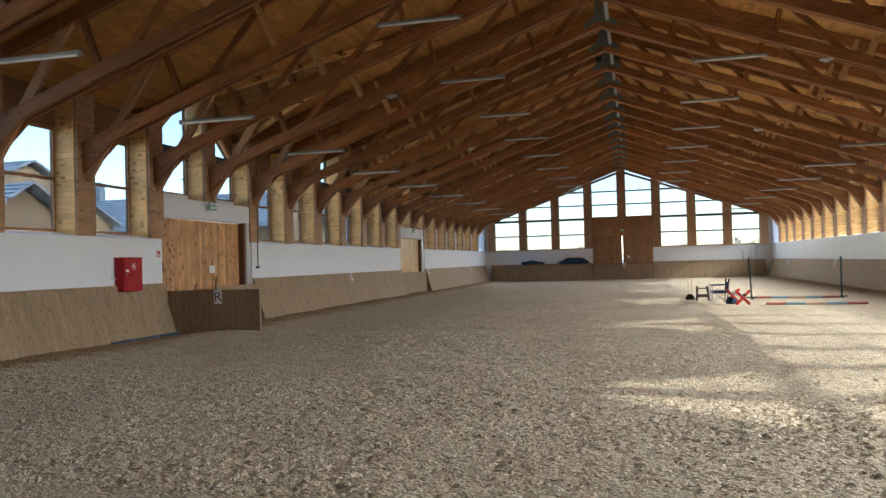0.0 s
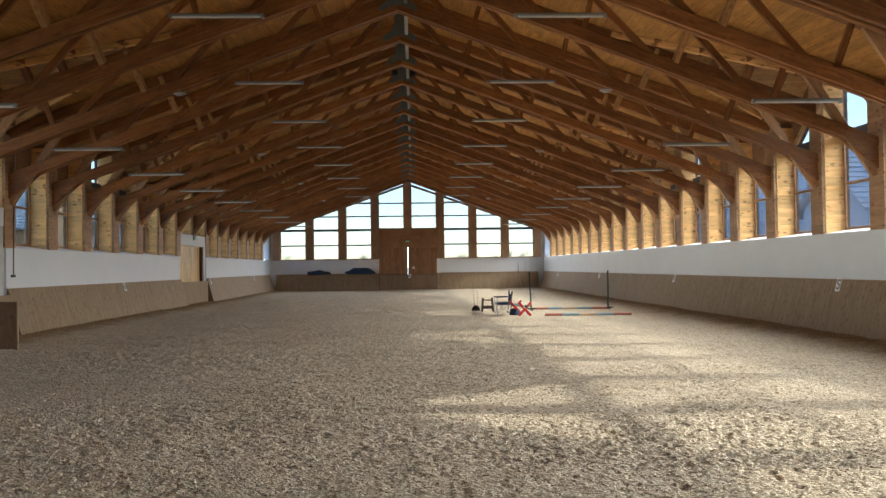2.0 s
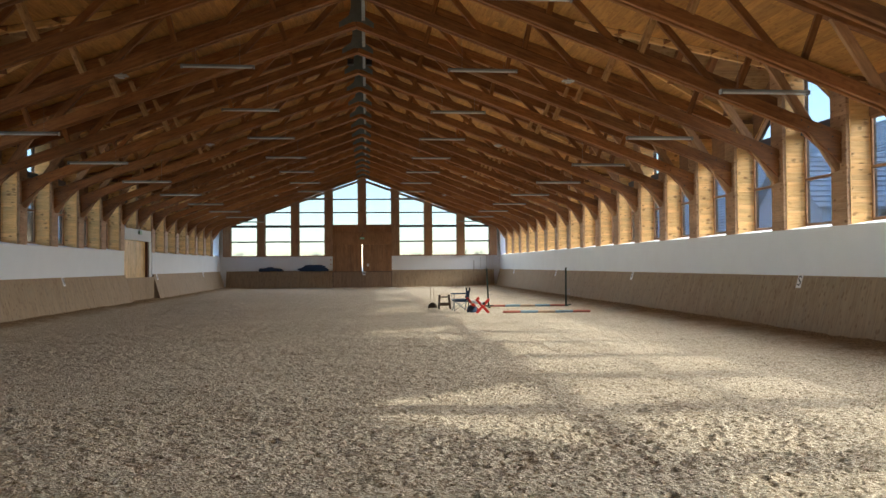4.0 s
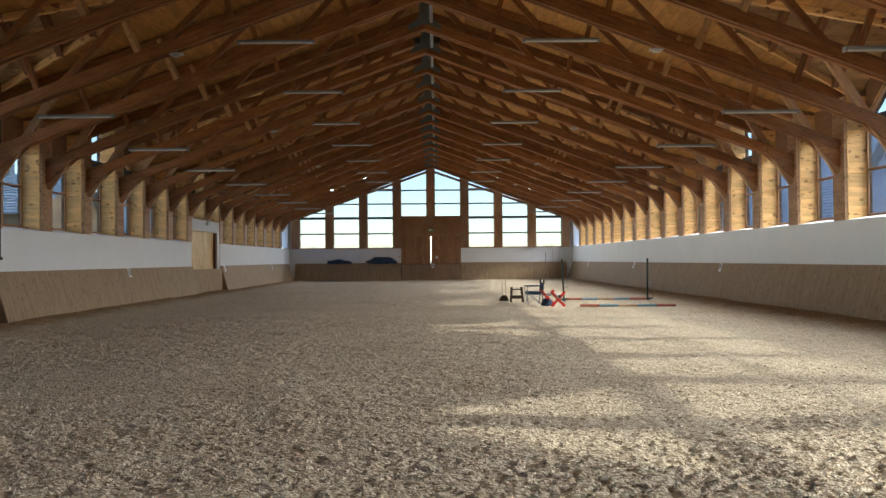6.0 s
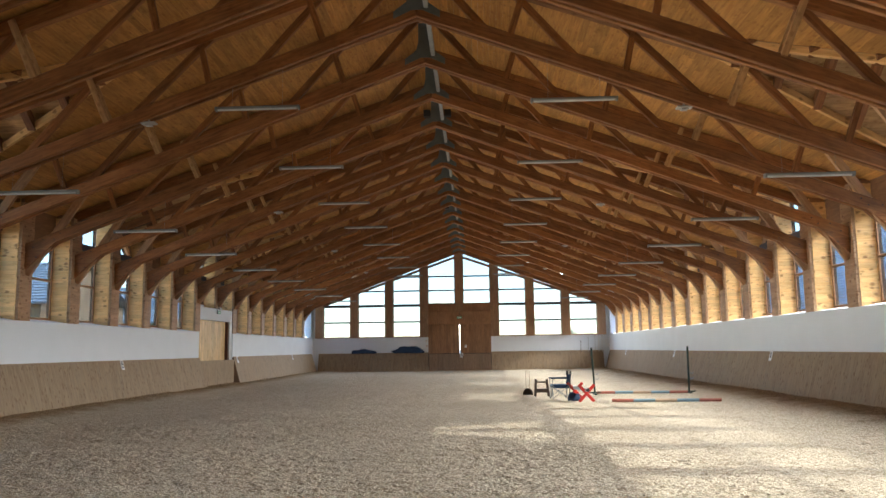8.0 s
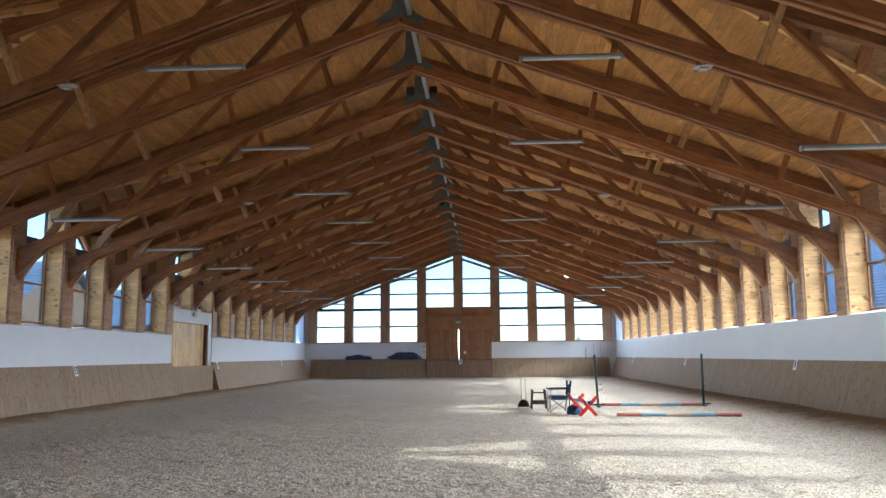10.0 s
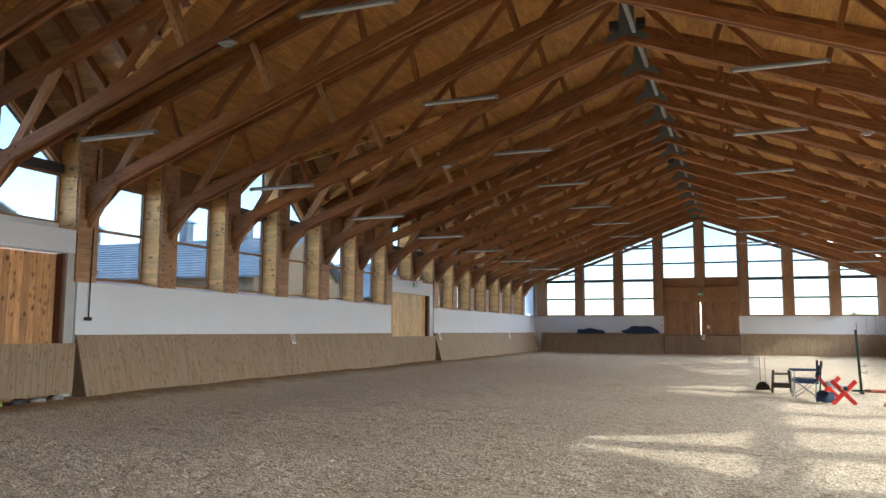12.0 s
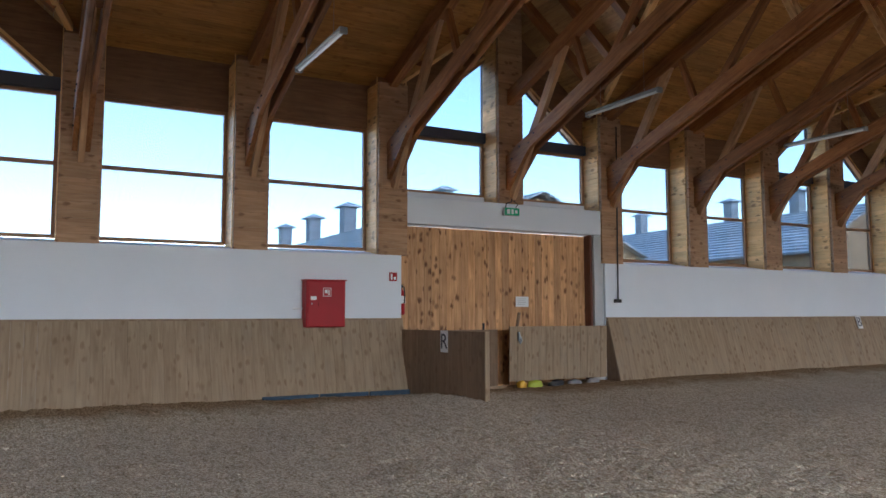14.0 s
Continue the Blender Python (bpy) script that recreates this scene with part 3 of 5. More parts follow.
DOOR_MID = (y_of(1), y_of(9))
templates = {}
for side in (-1, 1):
    for k in range(-8, 17):
        y = y_of(k)
        door_mid = side < 0 and y in DOOR_MID
        mid = y in DORMERS
        near = (2 <= k <= 5 or k == 0) if side < 0 else 1 <= k <= 4
        z0 = 3.5 if door_mid else SILL
        z1 = 7.45 if mid else 5.6
        key = (z0, z1, near)
        m = pose(side * XW, y, 0, 0, 0, 0 if side > 0 else 180)
        if key not in templates:
            templates[key] = make_pier(z0, z1, not near)
            templates[key].matrix_world = m
        else:
            copy_thing(templates[key], m)


def pane(name, parent, pts, x):
    """A flat glass pane of thickness 8 mm through points (y, z)."""
    n = len(pts)
    vs = [(x - 0.004, a, b) for a, b in pts] + [(x + 0.004, a, b) for a, b in pts]
    fs = [list(range(n)), list(range(2 * n - 1, n - 1, -1))] + [[i, i + n, (i + 1) % n + n, (i + 1) % n] for i in range(n)]
    ob = part(name, fixed(mesh_of(name, vs, fs, M_GLASS)), parent)
    ob.visible_shadow = False
    return ob


def make_window(z0, z1, bar, tri):
    """A side window in local coordinates: x outward, y along the wall, the middle at 0. tri: +1 or -1, the dormer's middle lies that way."""
    w = empty("window")
    h = (BAY - PW) / 2
    f = 0.055
    fr = [(-0.04, 0.05, -h, h, z0, z0 + f), (-0.04, 0.05, -h, h, z1 - f, z1), (-0.04, 0.05, -h, -h + f, z0 + f, z1 - f), (-0.04, 0.05, h - f, h, z0 + f, z1 - f)]
    for b in fr:
        box_part("frame", w, *b, M_FRAME)
    if bar:
        box_part("transom", w, -0.045, 0.05, -h + f, h - f, bar - 0.03, bar + 0.03, M_FRAME)
        pane("pane", w, [(-h + f, z0 + f), (h - f, z0 + f), (h - f, bar - 0.03), (-h + f, bar - 0.03)], 0.0)
        pane("pane", w, [(-h + f, bar + 0.03), (h - f, bar + 0.03), (h - f, z1 - f), (-h + f, z1 - f)], 0.0)
    else:
        pane("pane", w, [(-h + f, z0 + f), (h - f, z0 + f), (h - f, z1 - f), (-h + f, z1 - f)], 0.0)
    if tri:
        zb = z1 + 0.2

        def top(y):
            return RAKE_TOP - DORMER_K * abs(y - tri * BAY / 2)

        def roofline(y):
            return DORMER_TOP - DORMER_K * abs(y - tri * BAY / 2)
        ya, yb = tri * h, -tri * h
        y_mid = tri * BAY / 2
        y_low = y_mid - tri * (RAKE_TOP - zb) / DORMER_K
        pane("gable_pane", w, [(y_low, zb), (ya, zb), (ya, top(ya))], 0.0)
        box_part("beam", w, -0.12, 0.08, -BAY / 2, BAY / 2, z1, zb, M_DARKBEAM, 0.01, "dark blue-grey steel beam")
        member("rake_board", w, (-0.03, y_low - tri * 0.02, top(y_low - tri * 0.02) + 0.02), (-0.03, ya + tri * 0.2, top(ya + tri * 0.2) + 0.02), 0.14, 0.05, M_FRAME, (1, 0, 0))
        member("verge_board", w, (-0.02, y_low - tri * 0.08, top(y_low - tri * 0.08) + 0.08), (-0.02, ya + tri * 0.2, top(ya + tri * 0.2) + 0.08), 0.16, 0.05, M_PINE, (1, 0, 0))
        # boarding between the glass and the dormer's roof
        pts = [(y_low, zb), (y_mid, RAKE_TOP), (y_mid, roofline(y_mid)), (-tri * BAY / 2, roofline(-tri * BAY / 2)), (-tri * BAY / 2, zb)]
        n5 = len(pts)
        vs = [(-0.02, a, b) for a, b in pts] + [(0.1, a, b) for a, b in pts]
        fs = [[0, 1, 2, 3], [0, 3, 4], [8, 7, 6, 5], [9, 8, 5]] + [[i, i + n5, (i + 1) % n5 + n5, (i + 1) % n5] for i in range(n5)]
        part("gable_panel", fixed(mesh_of("gable_panel", vs, fs, M_HEAD)), w, None, "dark brown boarding above the sloping glass")
    else:
        box_part("head_panel", w, -0.06, 0.10, -BAY / 2, BAY / 2, z1, EAVE + 0.08, M_HEAD, 0.004, "dark brown boarding above the glass")
    return tagged(w, "two-pane timber window with a brown frame", "window", kind="structure")


wins = {}
number = 0
for side in (-1, 1):
    for k in range(-8, 17):
        yc = y_of(k) + BAY / 2
        tri = 0
        for d in DORMERS:
            if abs(d - yc) < BAY:
                tri = 1 if d > yc else -1
        door = side < 0 and any(abs(d - yc) < BAY for d in DOOR_MID)
        z0 = 3.66 if door else SILL + 0.1
        z1 = 4.74 if tri else 4.74
        bar = 0 if door else 3.65
        t2 = tri if side > 0 else -tri
        m = pose(side * XG, yc, 0, 0, 0, 0 if side > 0 else 180)
        key = (z0, z1, t2)
        number += 1
        if key not in wins:
            ob = make_window(z0, z1, bar, t2)
            ob.matrix_world = m
            wins[key] = ob
        else:
            ob = copy_thing(wins[key], m)
        ob.name = "window_%d" % number
        if tri:
            ob["label"] = "timber dormer window with a sloping gable pane above a dark beam"
# wall foot under the dormer windows above the doors
for i, d in enumerate(DOOR_MID):
    ob = box_thing("wall_sill_%d" % (i + 1), -XG - 0.2, -XG + 0.05, d - BAY + PW / 2, d + BAY - PW / 2, 3.44, 3.67, M_WHITE)
    tagged(ob, "white plastered sill above the door lintel", "wall", kind="structure")


# ---- roof trusses ----
CH0 = 8.03       # underside of the lower chord at the ridge
CHH, CHW = 0.27, 0.08
CH_SLOPE = 0.37
RIDGE_X = 0.13   # the ridge lies a little to the east of the middle


def truss_x(s, d):
    """The place across the hall of a point d from the ridge, s the side."""
    return RIDGE_X + s * d * (XW - s * RIDGE_X) / XW


def chord_at(d):
    return CH0 - CH_SLOPE * d


def chord_z(x):
    s = 1 if x > RIDGE_X else -1
    return chord_at((x - RIDGE_X) * s * XW / (XW - s * RIDGE_X))


def make_truss():
    t = empty("roof_truss")
    up = CHH / 2 * math.hypot(1, CH_SLOPE)
    top = CHH * math.hypot(1, CH_SLOPE)

    def under(d):
        return roof_z(d) - 0.2
    for s in (-1, 1):
        def at(d, z, dy=0.0):
            return (truss_x(s, d), dy, z)
        for dy in (-0.085, 0.085):
            member("lower_chord", t, at(0.03, CH0 + up - 0.01, dy), at(10.53, chord_at(10.53) + up, dy), CHW, CHH, M_TRUSS, c=0.016)
        member("upper_chord", t, at(0.0, roof_z(0) - 0.17), at(11.0, roof_z(11.0) - 0.17), 0.16, 0.27, M_TRUSS)
        # posts, leaning outward: foot, head, whether doubled
        for foot, head, double in ((1.84, 2.16, True), (4.04, 4.32, False), (6.05, 6.5, True), (8.15, 8.62, False)):
            for dy in ((-0.1, 0.1) if double else (0.0,)):
                z0 = chord_at(foot) + (0.06 if not double else top - 0.05)
                member("post", t, at(foot, z0, dy), at(head, under(head) + 0.12, dy), 0.05 if double else 0.09, 0.12, M_CEIL_PALE if double and foot > 5 else M_TRUSS)
        for head, foot, mat in ((0.14, 1.5, M_TRUSS), (1.85, 3.3, M_TRUSS), (4.0, 5.75, M_TRUSS), (6.3, 7.85, M_TRUSS)):
            member("diagonal", t, at(head, under(head)), at(foot, chord_at(foot) + 0.12), 0.09, 0.15, mat)
        # knee brace from the pier through the chord to the roof
        member("knee_brace", t, at(10.5, 3.62), at(8.75, roof_z(8.75) - 0.14), 0.09, 0.2, M_KNEE)
        for dy in (-0.085, 0.085):
            zk = chord_at(10.5)
            fill = [(truss_x(s, 10.5), 3.75), (truss_x(s, 10.5), zk + 0.02), (truss_x(s, 9.72), chord_at(9.72) + 0.02)]
            part("knee_filler", prism("knee_filler", fill, dy - 0.038, dy + 0.038, M_TRUSS), t)
        part("brace_bolt", tube("bolt", [at(10.2, 4.05, -0.14), at(10.2, 4.05, -0.12)], 0.016, M_BLACK, 8), t)
        for bx, bz in ((10.3, 0.1), (10.05, 0.2), (9.75, 0.1), (9.6, 0.19)):
            part("bolt", tube("bolt", [at(bx, chord_at(bx) + bz, -0.14), at(bx, chord_at(bx) + bz, -0.12)], 0.016, M_BLACK, 8), t)
    pts = [(-0.46, -0.04), (-0.46, 0.1), (-0.2, 0.3), (-0.15, 0.5), (-0.15, 0.95), (0.15, 0.95), (0.15, 0.5), (0.2, 0.3), (0.46, 0.1), (0.46, -0.04), (0.1, 0.13), (-0.1, 0.13)]
    for dy in (-0.132, 0.132):
        part("ridge_plate", prism("ridge_plate", [(RIDGE_X + a, CH0 + b) for a, b in pts], dy - 0.005, dy + 0.005, M_PLATE), t, None, "blue-grey steel gusset plate")
    member("king_post", t, (RIDGE_X, 0, CH0 + 0.05), (RIDGE_X, 0, roof_z(0) - 0.1), 0.12, 0.14, M_TRUSS)
    return tagged(t, "brown timber lattice roof truss with doubled lower chord", "roof truss", "roof trusses")


truss = make_truss()
truss.matrix_world = pose(0, y_of(-8) + 0.3, 0)
for k in range(-7, 17):
    copy_thing(truss, pose(0, y_of(k), 0))
tie = box_thing("ridge_tie", 0.27, 0.36, Y_NEAR + 0.4, Y_FAR - 0.3, CH0 + 0.16, CH0 + 0.27, M_STEEL)
tagged(tie, "long grey steel tube tying the trusses at the ridge", "steel tie")


# ---- far and near gables ----
FAR_POST = 0.56
GABLE_SILL = 2.40
GABLE_HEAD = 8.06


M_GATE = wood("gate_planks", (0.25, 0.165, 0.105), (0.35, 0.245, 0.165), "Z", 0.7, 0.4, 0.15, stain=0.4, stain_col=(0.16, 0.12, 0.09))


def far_wall():
    base = box_thing("wall_north_west", -10.75, -2.2, -0.02, 0.32, -0.4, GABLE_SILL, M_WHITE)
    tagged(base, "white plastered wall under the gable glazing", "wall", kind="structure")
    base = box_thing("wall_north_east", 2.2, 10.75, -0.02, 0.32, -0.4, GABLE_SILL, M_WHITE)
    tagged(base, "white plastered wall under the gable glazing", "wall", kind="structure")
    for i in range(-4, 5):
        x = i * 2.5
        z0 = 4.2 if i == 0 else GABLE_SILL
        p = box_thing("gable_post", x - FAR_POST / 2, x + FAR_POST / 2, -0.28, 0.1, z0, roof_z(x) - 0.02 - SLOPE * FAR_POST / 2, M_POST, 0.01)
        tagged(p, "tall brown timber post between the gable windows", "post", "posts of the glazed gable")
    for s in (-1, 1):
        a, b = sorted((s * 10.28, s * 10.9))
        ob = box_thing("wall_corner_%s" % ("east" if s > 0 else "west"), a, b, -0.02, 0.3, 2.32, 5.62, M_WHITE)
        tagged(ob, "white plastered strip in the gable corner", "wall", kind="structure")
    n = 60
    for i in range(-4, 4):
        xa, xb = i * 2.5 + FAR_POST / 2, (i + 1) * 2.5 - FAR_POST / 2
        door = i in (-1, 0)
        z0 = 4.72 if door else GABLE_SILL
        n += 1
        w = empty("window_%d" % n)
        f = 0.05
        ta, tb = GABLE_HEAD + 0.43 - SLOPE * abs(xa), GABLE_HEAD + 0.43 - SLOPE * abs(xb)
        tm = min(ta, tb)
        box_part("frame", w, xa, xa + f, -0.05, 0.05, z0, ta - 0.02, M_FRAME)
        box_part("frame", w, xb - f, xb, -0.05, 0.05, z0, tb - 0.02, M_FRAME)
        box_part("sill", w, xa + f, xb - f, -0.06, 0.05, z0, z0 + 0.07, M_FRAME)
        rows = [z0 + 0.07]
        for zt, th, mt in ((3.5, 0.1, M_MULL), (4.66, 0.18, M_DARKBEAM), (5.7, 0.1, M_MULL), (6.7, 0.1, M_MULL)):
            if zt - 0.2 > z0 and zt < tm - 0.1:
                box_part("transom", w, xa + f, xb - f, -0.05, 0.05, zt - th / 2, zt + th / 2, mt)
                rows.append(zt + th / 2)
        for j, zr in enumerate(rows):
            if j + 1 < len(rows):
                zt = rows[j + 1] - 0.06
                pts = [(xa + f, zr), (xb - f, zr), (xb - f, zt), (xa + f, zt)]
            else:
                pts = [(xa + f, zr), (xb - f, zr), (xb - f, tb), (xa + f, ta)]
            vs = [(a, -0.004, b) for a, b in pts] + [(a, 0.004, b) for a, b in pts]
            fs = [[0, 1, 2, 3], [7, 6, 5, 4]] + [[q, q + 4, (q + 1) % 4 + 4, (q + 1) % 4] for q in range(4)]
            ob = part("pane", fixed(mesh_of("pane", vs, fs, M_GLASS)), w)
            ob.visible_shadow = False
        pts = [(xa + f, GABLE_HEAD - SLOPE * abs(xa + f)), (xb - f, GABLE_HEAD - SLOPE * abs(xb - f))]
        pts = pts + [(a, b + 0.18) for a, b in pts[::-1]]
        part("head_bar", prism("head_bar", pts, -0.07, -0.02, M_FRAME), w)
        pts = [(xa, ta - 0.02), (xb, tb - 0.02), (xb, roof_z(xb)), (xa, roof_z(xa))]
        vs = [(a, -0.05, b) for a, b in pts] + [(a, 0.06, b) for a, b in pts]
        part("head_panel", fixed(mesh_of("head_panel", vs, [[0, 1, 2, 3], [7, 6, 5, 4]] + [[q, q + 4, (q + 1) % 4 + 4, (q + 1) % 4] for q in range(4)], M_HEAD)), w)
        tagged(w, "tall gable window with thin transoms and a sloping head", "window", kind="structure")
    # door and its lintel
    lt = empty("door_lintel")
    box_part("beam", lt, -2.22, 2.22, -0.24, 0.06, 3.27, 4.2, M_FARDOOR, 0.01)
    box_part("upper_panel", lt, -2.22, 2.22, -0.06, 0.08, 4.2, 4.74, M_FARDOOR, 0.006)
    tagged(lt, "brown timber lintel above the gable door", "lintel", kind="structure")
    d = empty("door_2")
    for s in (-1, 1):
        for j in range(14):
            x0 = 0.018 + j * 0.1575
            a, b = (x0, x0 + 0.154) if s > 0 else (-x0 - 0.154, -x0)
            box_part("door_board", d, a, b, -0.16, -0.11, 1.2, 3.26, M_FARDOOR, 0.004)
    for a, b in ((-2.2, -0.018), (0.018, 2.2)):
        box_part("leaf", d, a, b, -0.108, -0.08, 0.0, 3.27, M_FARDOOR)
    tagged(d, "closed double door of brown vertical boards", "door", kind="structure")
    k = empty("kick_gate")
    for j in range(30):
        x0 = -2.17 + j * 0.145
        box_part("plank", k, x0, x0 + 0.143, -0.34, -0.29, 0.03, 1.2, M_GATE, 0.003)
    box_part("rail", k, -2.17, 2.17, -0.29, -0.24, 1.0, 1.15, M_KICKDARK)
    box_part("back_panel", k, -2.17, 2.17, -0.288, -0.27, 0.0, 0.99, M_KICKDARK)
    # black strips put in for the shaded side gaps and dark edge lines
    for x0 in (-2.215, 2.175):
        box_part("gate_post", k, x0, x0 + 0.04, -0.33, -0.25, 0.0, 1.25, M_BLACK, 0.004, "black strip for the dark gap beside the gate")
    box_part("top_rail", k, -2.17, 2.17, -0.345, -0.285, 1.202, 1.235, M_BLACK, 0.004, "black strip along the gate edge")
    box_part("bottom_rail", k, -2.17, 2.17, -0.33, -0.295, 0.0, 0.025, M_BLACK, 0.004, "black strip along the gate edge")
    tagged(k, "weathered plank kick gate in front of the door", "gate")


built = set(bpy.data.objects)
far_wall()
for ob in bpy.data.objects:
    if ob not in built and ob.parent is None:
        ob.matrix_world = pose(0, Y_FAR, 0) @ ob.matrix_world
for s in (-1, 1):
    a, b = sorted((s * 10.53, s * (XG + 0.2)))
    ob = box_thing("wall_return_%s" % ("east" if s > 0 else "west"), a, b, 0.005, Y_FAR - 0.025, SILL + 0.1, 5.75, M_WHITE)
    tagged(ob, "white plastered return beside the gable glazing", "wall", kind="structure")
near = box_thing("wall_south", -10.75, 10.75, Y_NEAR - 0.3, Y_NEAR, -0.4, 9.3, M_HEAD)
tagged(near, "plain brown timber gable wall", "wall", kind="structure")


# ---- kickboards ----
KX0, KX1, KZ = 10.08, 10.47, 1.31
PLANK = 0.165
k_len = math.hypot(KX1 - KX0, KZ + 0.05)
k_tilt = math.degrees(math.atan2(KX1 - KX0, KZ + 0.05))


def kickboard(name, origin, rz, length, mat_near, near=None, label=""):
    """Leaning planks; local x along the run, local y towards the wall."""
    root = empty(name, pose(*origin, 0, 0, rz))
    me = block(PLANK - 0.001, 0.03, k_len, M_KICK, 0.001, "plank")
    n = int(length / PLANK)
    w = length / n
    rest = []
    tilt = pose(0, (KX1 - KX0) / 2, (KZ - 0.05) / 2, -k_tilt)
    for i in range(n):
        x = (i + 0.5) * w
        if near is None or near[0] <= x <= near[1]:
            part("plank", me, root, pose(x, 0, 0) @ tilt @ pose(0, random.uniform(-0.001, 0.001), 0))
        else:
            rest.append((x - w / 2 + 0.0005, x + w / 2 - 0.0005, -0.015, 0.015, -k_len / 2, k_len / 2))
    if rest:
        ob = many("planks", rest, M_KICKJ, root, tilt, 0.001)
        ob["kind"] = "stuff"
    box_part("cap", root, 0, length, KX1 - KX0 - 0.02, KX1 - KX0 + 0.045, KZ - 0.03, KZ + 0.012, M_KICK)
    for xe in (0.012, length - 0.012):
        pts = [(0.02, -0.05), (KX1 - KX0 + 0.035, -0.05), (KX1 - KX0 + 0.035, KZ - 0.04), (KX1 - KX0 + 0.01, KZ - 0.04)]
        me2 = fixed(mesh_of("end_panel", [(xe - 0.012, a, b) for a, b in pts] + [(xe + 0.012, a, b) for a, b in pts],
                            [[0, 1, 2, 3], [7, 6, 5, 4]] + [[q, q + 4, (q + 1) % 4 + 4, (q + 1) % 4] for q in range(4)], M_KICKDARK))
        part("end_panel", me2, root, None, "dark side panel")
    return tagged(root, label or "leaning kickboard of weathered pine planks along the wall", "kickboard", "kickboards", "structure")


# west runs: local x along +y
kickboard("kickboard_west_1", (-KX0, Y_NEAR, 0), 90, DOOR_A[0] - Y_NEAR, M_KICK, (9, 30))
kickboard("kickboard_west_2", (-KX0, DOOR_A[1], 0), 90, DOOR_B[0] - DOOR_A[1], M_KICK)
kickboard("kickboard_west_3", (-KX0, DOOR_B[1], 0), 90, Y_FAR - 0.45 - DOOR_B[1], M_KICK, (0, 3))
kickboard("kickboard_east", (KX0, Y_FAR - 0.45, 0), -90, Y_FAR - 0.45 - Y_NEAR, M_KICK, (18.4, 50.4))
# north runs
kickboard("kickboard_north_1", (-10.05, Y_FAR - 0.45, 0), 0, 10.05 - 2.2, M_KICK, (0, 0))
kickboard("kickboard_north_2", (2.2, Y_FAR - 0.45, 0), 0, 10.05 - 2.2, M_KICK, (0, 0))


# ---- doors of the west wall ----
def board_door(name, x, y0, y1, z0, z1, seam, mat, label):
    d = empty(name)
    n = round((y1 - y0) / 0.155)
    w = (y1 - y0) / n
    for i in range(n):
        a = y0 + i * w
        off = 0.0 if a + w / 2 < seam else -0.035
        box_part("door_board", d, x - 0.02 + off, x + 0.02 + off + random.uniform(-0.002, 0.002), a + 0.0015, a + w - 0.0015, z0, z1, mat, 0.004)
    box_part("batten", d, x - 0.055, x - 0.022 + (-0.036), y0 + 0.03, y1 - 0.03, z0 + 0.3, z0 + 0.5, mat)
    box_part("batten", d, x - 0.055, x - 0.022 + (-0.036), y0 + 0.03, y1 - 0.03, z1 - 0.5, z1 - 0.3, mat)
    return tagged(d, label, "door", kind="structure")


M_REDWOOD = wood("red_brown_frame", (0.10, 0.04, 0.026), (0.17, 0.07, 0.045), "Z", 0.5, 0.0, 0.1)
M_ALU = paint("pale_aluminium", (0.75, 0.75, 0.74), 0.35, 0.3)
door1 = board_door("door_1", -10.78, DOOR_A[0] - 0.2, -38.02, 0.02, 2.98, -40.4, M_DOORPINE, "closed sliding door of knotty orange pine boards")
box_part("seam_strip", door1, -10.77, -10.745, -40.43, -40.37, 0.02, 2.98, M_DOORPINE)
box_part("head_rail", door1, -10.80, -10.66, DOOR_A[0] + 0.05, -37.98, 3.005, 3.05, M_REDWOOD, 0.004, "red-brown rail")
# pale strip added for the line of daylight in the gap above the door
box_part("track", door1, -10.74, -10.70, DOOR_A[0] + 0.05, -38.05, 2.982, 3.004, M_ALU, 0.003, "pale strip for the daylight gap over the door")
box_part("jamb", door1, -10.83, -10.62, -38.02, -37.96, 0.02, 3.0, M_REDWOOD, 0.006, "red-brown jamb")
box_part("latch", door1, -10.765, -10.735, -40.52, -40.48, 1.02, 1.22, M_BLACK)
ob = box_thing("door_reveal", -10.9, -10.56, -37.96, DOOR_A[1], 0.0, 2.998, M_GREY)
tagged(ob, "pale grey reveal beside the sliding door", "wall", kind="structure")
M_DOORPALE = wood("door_pine_pale", (0.64, 0.42, 0.18), (0.82, 0.60, 0.30), "Z", 0.5, 0.75, 0.2)
door3 = board_door("door_3", -10.74, DOOR_B[0] - 0.1, -18.3, 0.02, 2.957, -10, M_DOORPALE, "closed pale pine board door under a white lintel")
box_part("jamb", door3, -10.80, -10.6, -18.3, -18.2, 0.02, 2.95, M_REDWOOD)
ob = box_thing("door_reveal", -10.9, -10.54, -18.2, DOOR_B[1], 0.0, 2.958, M_GREY)
tagged(ob, "pale grey reveal beside the pine door", "wall", kind="structure")


def plank_gate(name, origin, rz, length, z0, z1, mat, label, lean=0.0, rail_mat=None):
    g = empty(name, pose(*origin, 0, 0, rz))
    n = round(length / 0.17)
    w = length / n
    for i in range(n):
        part("plank", block(w - 0.004, 0.03, z1 - z0, mat, 0.004, "plank"), g, pose((i + 0.5) * w, 0, (z0 + z1) / 2, lean))
    for z in (z0 + 0.18, z1 - 0.18):
        box_part("rail", g, 0.05, length - 0.05, 0.02, 0.06, z - 0.06, z + 0.06, rail_mat or mat)
    return tagged(g, label, "gate")


